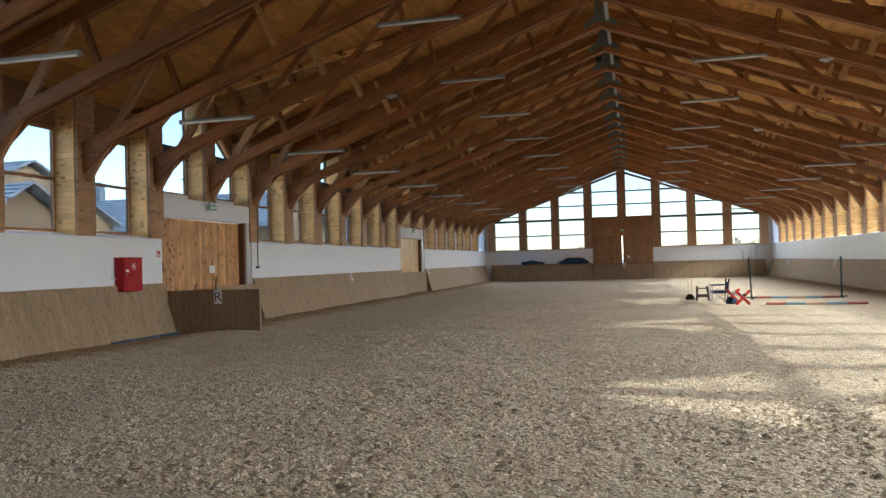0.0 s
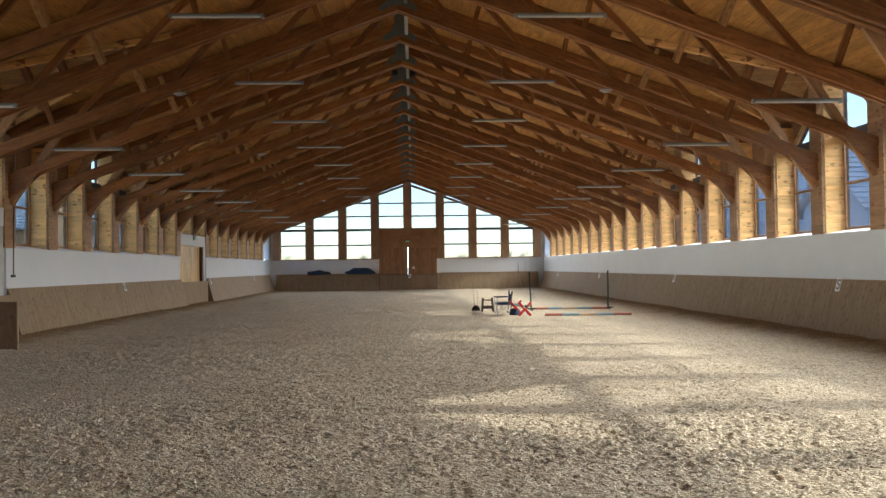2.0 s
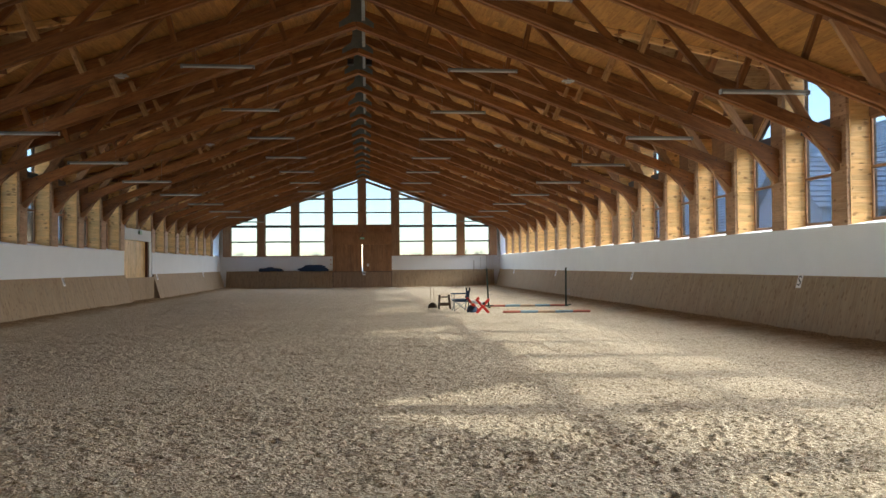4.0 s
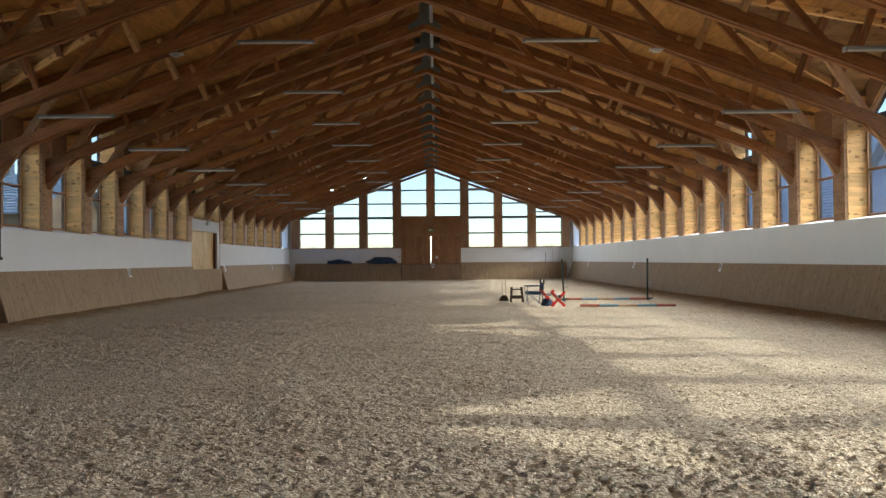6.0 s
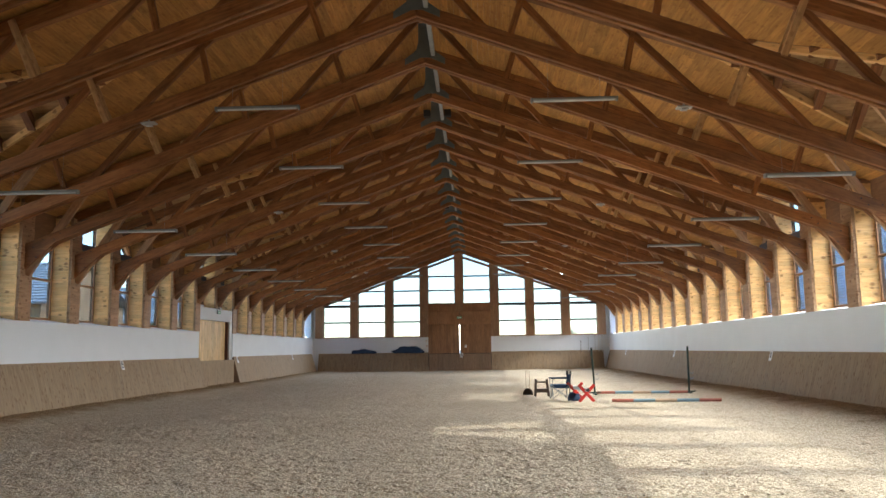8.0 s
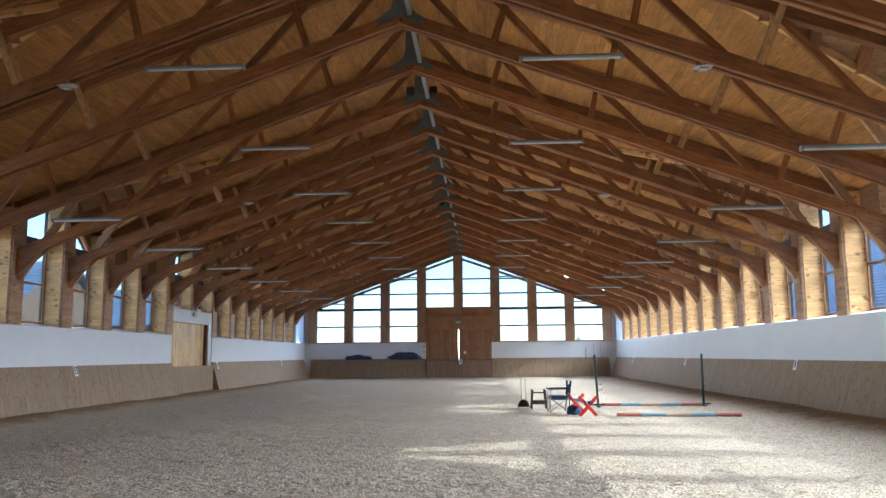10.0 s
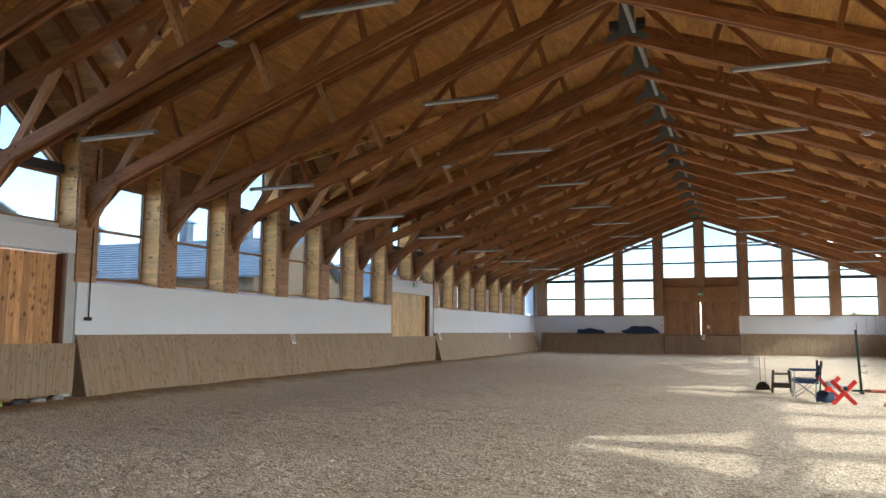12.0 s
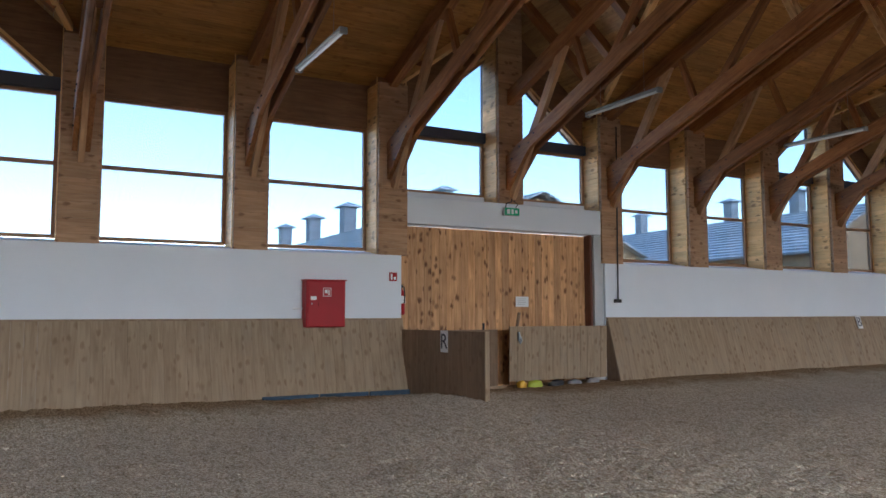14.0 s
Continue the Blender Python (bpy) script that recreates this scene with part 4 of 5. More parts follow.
# the leaf that stands open, across the track, and the closed one
gate_open = plank_gate("kick_gate", (-10.33, -42.40, 0.0), 5.0, 2.36, 0.02, 1.13, M_KICKDARK, "open dark plank kick gate swung into the arena")
box_part("edge_strip", gate_open, 2.36, 2.39, -0.02, 0.06, 0.02, 1.13, M_KICK)
gate_shut = plank_gate("kick_gate", (-10.28, -40.24, 0.0), 90, 2.32, 0.15, 1.16, M_KICK, "closed weathered plank kick gate before the pine door", 1.5)
part("hook", tube("hook", [(0.2, -0.03, 1.05), (0.2, -0.05, 1.0), (0.19, -0.05, 0.9), (0.22, -0.05, 0.85), (0.25, -0.05, 0.9), (0.22, -0.05, 0.97)], 0.02, M_STEEL), gate_shut, None, "steel hook")
box_part("strap", gate_shut, 0.17, 0.23, -0.03, -0.02, 0.9, 1.06, M_BLACK)
kp = empty("kick_gate")
for i in range(12):
    box_part("plank", kp, -10.66, -10.63, -42.3 + i * 0.17, -42.3 + i * 0.17 + 0.167, 0.02, 1.1, M_KICKDARK, 0.003)
box_part("rail", kp, -10.70, -10.662, -42.28, -40.28, 0.8, 0.92, M_KICKDARK, 0.004)
tagged(kp, "dark plank kick gate leaf standing before the pine door", "gate")
lever = empty("pole_stub", pose(-10.45, -39.95, 0.0))
member("stub", lever, (0, 0, 1.1), (0.0, 0.06, 1.42), 0.05, 0.05, M_KICKDARK)
part("socket", tube("socket", [(0, 0, -0.05), (0, 0, 1.12)], 0.03, M_KICKDARK), lever)
tagged(lever, "short dark timber bar leaning behind the gate", "timber bar")
kg = plank_gate("kick_gate", (-10.42, DOOR_B[0] + 0.02, 0.0), 90, DOOR_B[1] - DOOR_B[0] - 0.04, 0.12, 1.19, M_KICK, "closed pale plank kick gate before the small door")
# things under the shut gate
M_YEL = paint("yellow_plastic", (0.75, 0.42, 0.03), 0.45)
M_LIME = paint("lime_plastic", (0.42, 0.5, 0.05), 0.5)
M_CLOTH = paint("dirty_cloth", (0.3, 0.3, 0.31), 0.9, var=0.3, scale=8)


def blob(name, sx, sy, sz, mat, seed, label, cat, m, rough=0.25, cuts=3):
    bm = bmesh.new()
    bmesh.ops.create_icosphere(bm, subdivisions=cuts, radius=1)
    for v in bm.verts:
        p = v.co.copy()
        k = 1 + rough * noise.noise(p * 1.6 + Vector((seed, 0, 0))) + rough * 0.5 * noise.noise(p * 4 + Vector((0, seed, 0)))
        v.co = Vector((p.x * sx * k, p.y * sy * k, max(-0.35, p.z) * sz * k + sz * 0.35))
    me = bpy.data.meshes.new(name)
    bm.to_mesh(me)
    bm.free()
    me.materials.append(mat)
    for p in me.polygons:
        p.use_smooth = True
    ob = new(name, me)
    ob.matrix_world = m
    return tagged(ob, label, cat)


for i, (y, sx, sz, mat, nm, lb) in enumerate(((-39.95, 0.09, 0.1, M_YEL, "plastic_bucket_lid", "yellow plastic lid lying under the gate"),
                                              (-39.65, 0.16, 0.09, M_LIME, "plastic_bag", "crumpled lime plastic bag under the gate"),
                                              (-39.15, 0.18, 0.08, M_BLACK, "rubber_mat", "rolled black rubber mat under the gate"),
                                              (-38.7, 0.17, 0.08, M_CLOTH, "rag", "dirty grey rag under the gate"),
                                              (-38.25, 0.15, 0.08, M_CLOTH, "rag", "dirty grey rag under the gate"))):
    blob(nm, 0.09, sx, sz, mat, i * 3.1, lb, "clutter", pose(-10.3, y, 0.03))
ob = box_thing("plank_offcut", -10.4, -10.3, -40.75, -40.28, 0.03, 0.075, M_KICK)
ob.matrix_world = ob.matrix_world @ pose(0, 0, 0, 0, 0, 4)
tagged(ob, "pale plank offcut lying in the sand by the gate", "offcut")
# blue strip at the foot of the kickboard
M_BLUE = paint("faded_blue_rubber", (0.035, 0.07, 0.11), 0.7, var=0.4, scale=5, bump=0.3)
ob = empty("skirting_strip", pose(-10.06, -44.9, 0.0, 0, 0, 90))
for a, b in ((0.0, 0.9), (0.92, 1.75), (1.77, 2.5)):
    box_part("strip", ob, a, b, -0.035, 0.0, 0.045, 0.135, M_BLUE, 0.008)
tagged(ob, "worn blue rubber strip at the kickboard's foot", "skirting")


# ---- letters ----
M_CARD = paint("white_card", (0.78, 0.79, 0.80), 0.5, var=0.04)
M_INK = paint("dark_blue_ink", (0.015, 0.018, 0.035), 0.5)


def text_mesh(s, size):
    cu = bpy.data.curves.new("letter", "FONT")
    cu.body, cu.size, cu.align_x, cu.align_y, cu.extrude = s, size, "CENTER", "CENTER", 0.002
    ob = bpy.data.objects.new("letter", cu)
    me = bpy.data.meshes.new_from_object(ob)
    bpy.data.objects.remove(ob)
    me.materials.clear()
    me.materials.append(M_INK)
    return me


def letter_sign(ch, m, w=0.2, h=0.34):
    """A marker card; local x to the reader's right, y up, z to the reader."""
    s = empty("letter_sign", m)
    part("card", block(w, h, 0.012, M_CARD, 0.003, "card"), s)
    if ch:
        part("letter", text_mesh(ch, 0.34), s, pose(0, -0.01, 0.007))
        return tagged(s, "white dressage marker with the dark letter %s" % ch, "sign", "dressage markers")
    part("bar", block(w * 0.35, h * 0.55, 0.004, M_INK, 0.001, "bar"), s, pose(0, 0, 0.008))
    return tagged(s, "white dressage marker on the kickboard", "sign", "dressage markers")


lean_k = k_tilt


def kick_point(z):
    return KX0 + (KX1 - KX0) * z / KZ - 0.035


letter_sign("R", gate_open.matrix_world @ pose(1.32, -0.024, 0.96, 90))
for ch, y in (("B", -29.55), ("", -17.3), ("", -6.1)):
    letter_sign(ch, pose(-kick_point(1.18), y, 1.18, 90 - 0, 0, 90) @ pose(0, 0, 0, -lean_k))
for ch, y in (("S", -41.1), ("", -29.7), ("", -17.8), ("", -6.0)):
    letter_sign(ch, pose(kick_point(1.2), y, 1.2, 90, 0, -90) @ pose(0, 0, 0, -lean_k))
letter_sign("A", pose(0.12, Y_FAR - 0.352, 1.1, 90), 0.22, 0.3)


# ---- wall fittings ----
def fire_cabinet():
    c = empty("hose_cabinet", pose(-XW, -43.81, 1.18, 0, 0, 90))
    # local x along +y, local y into the wall
    box_part("case", c, -0.335, 0.335, -0.23, 0.0, 0.0, 0.76, M_RED, 0.01)
    box_part("door", c, -0.31, 0.325, -0.25, -0.23, 0.01, 0.745, M_RED, 0.008)
    box_part("rim", c, -0.355, 0.355, -0.255, 0.0, 0.76, 0.775, M_RED, 0.004)
    box_part("sticker", c, -0.06, 0.08, -0.2525, -0.25, 0.5, 0.64, M_CARD, 0.0005)
    box_part("sticker", c, -0.052, 0.072, -0.2535, -0.2525, 0.508, 0.632, M_RED, 0.0004)
    box_part("sticker", c, -0.03, 0.015, -0.2545, -0.2535, 0.55, 0.61, M_CARD, 0.0004)
    box_part("sticker", c, 0.03, 0.05, -0.2545, -0.2535, 0.52, 0.61, M_CARD, 0.0004)
    box_part("name_plate", c, -0.27, -0.17, -0.2525, -0.25, 0.44, 0.5, M_CARD, 0.0005)
    part("keyhole", tube("keyhole", [(-0.25, -0.25, 0.38), (-0.25, -0.262, 0.38)], 0.014, M_STEEL), c)
    box_part("handle", c, -0.14, -0.115, -0.268, -0.25, 0.34, 0.41, M_RED, 0.004)
    part("pipe", tube("pipe", [(-0.335, -0.04, 0.3), (-0.5, -0.04, 0.3)], 0.012, M_CARD), c)
    tagged(c, "red enamelled steel hose cabinet on the white wall", "hose cabinet")


fire_cabinet()
s = empty("fire_sign", pose(-XW + 0.004, -42.5, 2.04, 0, 0, 90))
box_part("plate", s, -0.075, 0.075, -0.006, 0.0, -0.075, 0.075, M_RED, 0.002)
box_part("symbol", s, -0.05, -0.015, -0.008, -0.006, -0.05, 0.05, M_CARD, 0.0005)
box_part("symbol", s, 0.01, 0.05, -0.008, -0.006, -0.05, 0.0, M_CARD, 0.0005)
tagged(s, "small red fire equipment sign on white plaster", "sign")


def extinguisher():
    e = empty("fire_extinguisher", pose(-10.66, -42.28, 1.38))
    bm = bmesh.new()
    prof = [(0.0, 0.0), (0.068, 0.0), (0.075, 0.02), (0.075, 0.37), (0.06, 0.42), (0.03, 0.45), (0.025, 0.48), (0.0, 0.48)]
    rings = []
    for r, z in prof:
        rings.append([bm.verts.new((r * math.cos(a * math.tau / 16), r * math.sin(a * math.tau / 16), z)) for a in range(16)] if r else [bm.verts.new((0, 0, z))])
    for a, b in zip(rings, rings[1:]):
        for i in range(16):
            q = [a[i % len(a)], a[(i + 1) % len(a)], b[(i + 1) % len(b)], b[i % len(b)]]
            bm.faces.new(list(dict.fromkeys(q)))
    me = bpy.data.meshes.new("cylinder")
    bm.to_mesh(me)
    bm.free()
    me.materials.append(M_RED)
    for p in me.polygons:
        p.use_smooth = True
    part("bottle", me, e)
    box_part("label_band", e, 0.03, 0.079, -0.06, 0.06, 0.2, 0.33, M_CARD, 0.004)
    box_part("valve", e, -0.03, 0.05, -0.02, 0.02, 0.48, 0.53, M_BLACK)
    part("hose", tube("hose", [(0.04, 0, 0.5), (0.1, 0.02, 0.48), (0.11, 0.03, 0.35), (0.09, 0.03, 0.2)], 0.012, M_BLACK), e)
    box_part("bracket", e, -0.10, -0.07, -0.05, 0.05, 0.1, 0.4, M_BLACK)
    tagged(e, "red fire extinguisher hung at the door's edge", "fire extinguisher")


extinguisher()
M_EXIT = paint("exit_green", (0.015, 0.42, 0.2), 0.4)


def exit_sign(x, y, z, rz, glow=True):
    e = empty("exit_sign", pose(x, y, z, 0, 0, rz))
    box_part("case", e, -0.17, 0.17, -0.07, 0.0, -0.075, 0.075, M_GREY, 0.008)
    box_part("face", e, -0.165, 0.165, -0.076, -0.07, -0.07, 0.07, M_EXIT, 0.003)
    for a, b, c, d in ((-0.12, -0.05, -0.045, 0.045), (-0.02, 0.03, -0.045, 0.045), (0.06, 0.12, -0.03, 0.03)):
        box_part("symbol", e, a, b, -0.079, -0.076, c, d, M_CARD, 0.001)
    part("cable", tube("cable", [(-0.12, -0.02, 0.07), (-0.1, -0.03, 0.16), (0.02, -0.03, 0.2), (0.04, -0.03, 0.45)], 0.012, M_BLACK), e)
    part("cable", tube("cable", [(0.1, -0.02, 0.07), (0.16, -0.03, 0.15), (0.06, -0.03, 0.22)], 0.01, M_BLACK), e)
    tagged(e, "green emergency exit sign with cables above the door", "exit sign", "exit signs")


exit_sign(-XW + 0.02, -40.05, 3.33, 90)
exit_sign(-XW + 0.02, -20.05, 3.33, 90)
exit_sign(0, Y_FAR - 0.25, 3.74, 0)
p = empty("pull_switch", pose(-XW + 0.04, -37.42, 0))
part("cord", tube("cord", [(0, 0, 1.68), (0, 0.01, 2.6), (-0.005, 0.03, 4.0), (0, 0.04, 5.3)], 0.014, M_BLACK), p)
box_part("handset", p, -0.03, 0.03, -0.1, 0.08, 1.62, 1.69, M_BLACK, 0.012)
tagged(p, "black pendant switch on a cable beside the door", "switch")
s = empty("notice", pose(-10.757, -39.61, 1.63, 0, 0, 90))
box_part("sheet", s, -0.15, 0.15, -0.006, 0.0, -0.1, 0.1, M_CARD, 0.001)
for i in range(4):
    box_part("bar", s, -0.11, 0.09 - 0.03 * (i % 2), -0.0075, -0.006, 0.05 - i * 0.035, 0.06 - i * 0.035, M_GREY, 0.0003)
tagged(s, "white paper notice pinned to the pine door", "notice")


# ---- lamps and detectors ----
M_TUBE = paint("frosted_diffuser", (0.6, 0.61, 0.6), 0.25)


def strip_lamp(side, x, z):
    l = empty("strip_light")
    box_part("tray", l, -0.83, 0.83, -0.05, 0.05, 0.0, 0.05, M_TRAY, 0.012, "grey metal tray")
    part("diffuser", tube("diffuser", [(-0.78, 0, -0.005), (0.78, 0, -0.005)], 0.026, M_TUBE), l, None, "frosted tube")
    for e in (-0.82, 0.82):
        box_part("end_cap", l, e - 0.02, e + 0.02, -0.052, 0.052, -0.035, 0.05, M_TRAY, 0.008)
    for e in (-0.5, 0.5):
        part("hanger", tube("hanger", [(e, 0, 0.05), (e, 0, chord_z(abs(x) + side * e) - z + 0.05)], 0.0018, M_STEEL, 4), l)
    return tagged(l, "unlit grey strip light hung under the trusses", "strip light", "strip lights")


for side in (-1, 1):
    for x, z in ((3.1, 6.28), (7.45, 4.69)):
        lamp = strip_lamp(side, x, z)
        lamp.matrix_world = pose(side * x + 0.06, -55, z)
        for j in range(1, 11):
            copy_thing(lamp, pose(side * x + 0.06, -55 + 5 * j, z))
M_DET = paint("matt_white_plastic", (0.5, 0.5, 0.49), 0.8, spec=0.1)
det = empty("smoke_detector")
box_part("base", det, -0.15, 0.15, -0.08, 0.08, 0.03, 0.07, M_DET, 0.018)
box_part("head", det, -0.07, 0.07, -0.055, 0.055, -0.01, 0.03, M_DET, 0.015)
box_part("bracket", det, -0.02, 0.02, -0.02, 0.02, 0.075, 0.3, M_STEEL)
tagged(det, "white detector box under a truss chord", "detector", "detectors under the roof")
first = True
for y in (-50, -40, -30, -20, -10):
    for x in (-5.2, 5.25):
        m = pose(x, y, chord_z(x) - 0.09)
        if first:
            det.matrix_world = m
            first = False
        else:
            copy_thing(det, m)
# black speaker boxes at the ridge
for x in (-0.13, 0.47):
    for y in (-32.5, -17.5):
        b = empty("loudspeaker", pose(x, y - 0.25, CH0 + 0.33))
        box_part("case", b, -0.1, 0.1, -0.1, 0.1, -0.1, 0.1, M_BLACK, 0.02)
        box_part("bracket", b, -0.02, 0.02, 0.1, 0.12, -0.06, 0.06, M_STEEL)
        tagged(b, "small black loudspeaker box beside the ridge tie", "loudspeaker", "loudspeakers at the ridge")


# ---- jumping gear on the sand ----
M_POLE_RED = paint("faded_red_paint", (0.43, 0.14, 0.105), 0.55, var=0.25, scale=9)
M_POLE_BLUE = paint("faded_blue_paint", (0.22, 0.36, 0.46), 0.55, var=0.2, scale=9)
M_POLE_WOOD = wood("bare_pole", (0.46, 0.34, 0.23), (0.58, 0.45, 0.32), "X", 0.7, 0.2, 0.1)
M_GREEN = paint("dark_green_paint", (0.008, 0.03, 0.02), 0.45, var=0.2, scale=8)
M_REDX = paint("red_paint", (0.55, 0.025, 0.015), 0.4, var=0.12, scale=8)
M_NAVY = paint("navy_canvas", (0.02, 0.045, 0.10), 0.85, var=0.3, scale=14, bump=0.25)
M_LIGHTBLUE = paint("pale_blue_canvas", (0.16, 0.27, 0.38), 0.85, var=0.25, scale=14, bump=0.2)
M_BROWN = paint("brown_plastic", (0.055, 0.035, 0.022), 0.55, var=0.3, scale=10)


def jump_pole(p, q):
    p, q = Vector(p), Vector(q)
    o = empty("jump_pole", aim(p, q))
    L = (q - p).length
    mats = (M_POLE_RED, M_POLE_BLUE, M_POLE_WOOD, M_POLE_BLUE, M_POLE_RED)
    for i, mt in enumerate(mats):
        a, b = -L / 2 + L * i / 5, -L / 2 + L * (i + 1) / 5
        part("band", tube("band", [(a, 0, 0), (b, 0, 0)], 0.044, mt, 14), o)
    return tagged(o, "round jumping pole with faded red and blue bands on the sand", "jumping pole", "jumping poles")


jump_pole((5.05, -29.0, 0.075), (7.9, -29.15, 0.075))
jump_pole((4.9, -32.6, 0.06), (7.82, -32.85, 0.06))


def jump_stand(x, y, lean):
    o = empty("jump_stand", pose(x, y, 0.02, 0, lean))
    box_part("post", o, -0.028, 0.028, -0.028, 0.028, 0.03, 1.5, M_GREEN, 0.006)
    box_part("foot", o, -0.035, 0.035, -0.25, 0.25, 0.0, 0.05, M_GREEN, 0.006)
    box_part("foot", o, -0.2, 0.2, -0.03, 0.03, 0.051, 0.09, M_GREEN, 0.006)
    part("cup", tube("cup", [(0.025, -0.04, 0.66), (0.12, -0.04, 0.63), (0.15, -0.04, 0.69)], 0.012, M_STEEL), o, None, "steel cup")
    part("cup", tube("cup", [(0.025, -0.04, 0.5), (0.12, -0.04, 0.47), (0.15, -0.04, 0.53)], 0.012, M_STEEL), o, None, "steel cup")
    return tagged(o, "dark green timber jump stand with steel cups", "jump stand", "jump stands")


jump_stand(4.95, -29.2, -2.5)
jump_stand(7.97, -29.1, 0.5)


def cavaletti():
    o = empty("cavaletti", pose(4.16, -31.75, 0.02, 0, 0, 7))
    for y in (-0.65, 0.65):
        for s, dy in ((1, -0.022), (-1, 0.022)):
            member("arm", o, (-0.22 * s, y + dy, 0.0), (0.22 * s, y + dy, 0.47), 0.04, 0.085, M_REDX, (0, 1, 0))
    part("rail", tube("rail", [(0, -0.8, 0.325), (0, 0.85, 0.325)], 0.055, M_CARD, 14), o, None, "white round rail")
    part("rail_end", tube("rail_end", [(0, -0.815, 0.325), (0, -0.795, 0.325)], 0.05, M_BLACK, 14), o)
    tagged(o, "red cross-ended cavaletti with a white rail", "cavaletti")


cavaletti()


def stool():
    o = empty("mounting_block", pose(3.2, -29.8, 0.03))
    for s in (-1, 1):
        for y0, y1 in ((-0.2, -0.1), (0.14, 0.2)):
            member("leg", o, (s * 0.21, y0, 0), (s * 0.17, y1, 0.52), 0.05, 0.06, M_BROWN, (1, 0, 0))
        box_part("side_rail", o, s * 0.19 - 0.02, s * 0.19 + 0.02, -0.15, 0.17, 0.2, 0.26, M_BROWN)
    box_part("step", o, -0.19, 0.19, -0.2, 0.02, 0.2, 0.235, M_BROWN, 0.01)
    box_part("step", o, -0.17, 0.17, -0.06, 0.2, 0.42, 0.455, M_BROWN, 0.01)
    box_part("apron", o, -0.19, 0.19, -0.19, -0.16, 0.12, 0.2, M_BROWN)
    tagged(o, "dark brown two-step mounting block on the sand", "mounting block")


stool()


def camp_chair():
    o = empty("camp_chair", pose(3.62, -31.1, 0.02, 0, 0, -86))
    r = 0.011
    for y in (-0.22, 0.22):
        part("crossed_leg", tube("leg", [(-0.26, y, 0.0), (0.24, y, 0.42)], r, M_STEEL, 8), o)
        part("crossed_leg", tube("leg", [(0.26, y, 0.0), (-0.24, y, 0.42)], r, M_STEEL, 8), o)
    for x in (-0.26, 0.26):
        part("front_post", tube("front_post", [(x, -0.24, 0.0), (x, -0.24, 0.6)], r, M_STEEL, 8), o)
        part("back_post", tube("back_post", [(x, 0.24, 0.0), (x * 1.05, 0.3, 0.78)], r * 1.3, M_BLACK, 8), o)
        part("crossed_leg", tube("leg", [(x, -0.24, 0.03), (x, 0.24, 0.4)], r, M_STEEL, 8), o)
        part("crossed_leg", tube("leg", [(x, 0.24, 0.03), (x, -0.24, 0.4)], r, M_STEEL, 8), o)
        box_part("arm_rest", o, x - 0.04, x + 0.04, -0.28, 0.27, 0.6, 0.63, M_NAVY, 0.012)
    seat = []
    n = 9
    for i in range(n):
        for j in range(n):
            u, v = i / (n - 1) * 2 - 1, j / (n - 1) * 2 - 1
            seat.append((u * 0.25, v * 0.24, 0.42 - 0.05 * (1 - u * u) * (1 - 0.5 * v * v)))
    f = [[i * n + j, (i + 1) * n + j, (i + 1) * n + j + 1, i * n + j + 1] for i in range(n - 1) for j in range(n - 1)]
    for nm, mt, pts in (("seat", M_LIGHTBLUE, seat), ("backrest", M_NAVY, [(x, 0.27 + 0.03 * (y / 0.24) + 0.04 * (1 - (x / 0.25) ** 2), 0.58 + y * 0.55) for x, y, z in seat])):
        me = mesh_of(nm, pts, f, mt)
        bm = bmesh.new()
        bm.from_mesh(me)
        bmesh.ops.solidify(bm, geom=bm.faces[:], thickness=0.008)
        bm.to_mesh(me)
        bm.free()
        part(nm, me, o)
    for x in (-0.27, 0.27):
        part("post_cap", tube("post_cap", [(x, 0.295, 0.68), (x, 0.3, 0.82)], 0.028, M_BLACK, 8), o)
    for x in (-0.255, 0.255):
        box_part("seat_flap", o, x - 0.012, x + 0.012, -0.23, 0.24, 0.33, 0.43, M_NAVY, 0.01)
    tagged(o, "blue canvas folding camp chair with steel legs", "camp chair")
    blob("jacket", 0.2, 0.14, 0.16, M_NAVY, 4.4, "dark blue jacket dropped on the sand by the chair", "jacket", pose(3.93, -32.0, 0.03, 0, 0, 30), 0.4)


camp_chair()


def muck_scoop():
    o = empty("muck_scoop", pose(2.8, -29.3, 0.03))
    vs, fs = [], []
    n = 12
    for k, (y, s) in enumerate(((-0.02, 1.0), (0.2, 0.9))):
        for i in range(n + 1):
            a = math.pi * i / n
            vs.append((math.cos(a) * 0.16 * s, y, math.sin(a) * 0.21 * s))
    for i in range(n):
        fs.append([i, i + 1, n + 2 + i, n + 1 + i])
    fs.append(list(range(n + 1, 2 * n + 2)))
    me = mesh_of("pan", vs, fs, M_BROWN)
    bm = bmesh.new()
    bm.from_mesh(me)
    bmesh.ops.solidify(bm, geom=bm.faces[:], thickness=0.012)
    bm.to_mesh(me)
    bm.free()
    part("pan", me, o, None, "brown plastic pan")
    part("handle", tube("handle", [(-0.05, 0.1, 0.19), (-0.06, 0.12, 0.82), (-0.02, 0.12, 0.85)], 0.008, M_KICK), o)
    part("handle", tube("handle", [(0.07, 0.08, 0.2), (0.06, 0.1, 0.8)], 0.008, M_KICK), o)
    tagged(o, "brown muck scoop with thin upright handles on sand", "muck scoop")


muck_scoop()

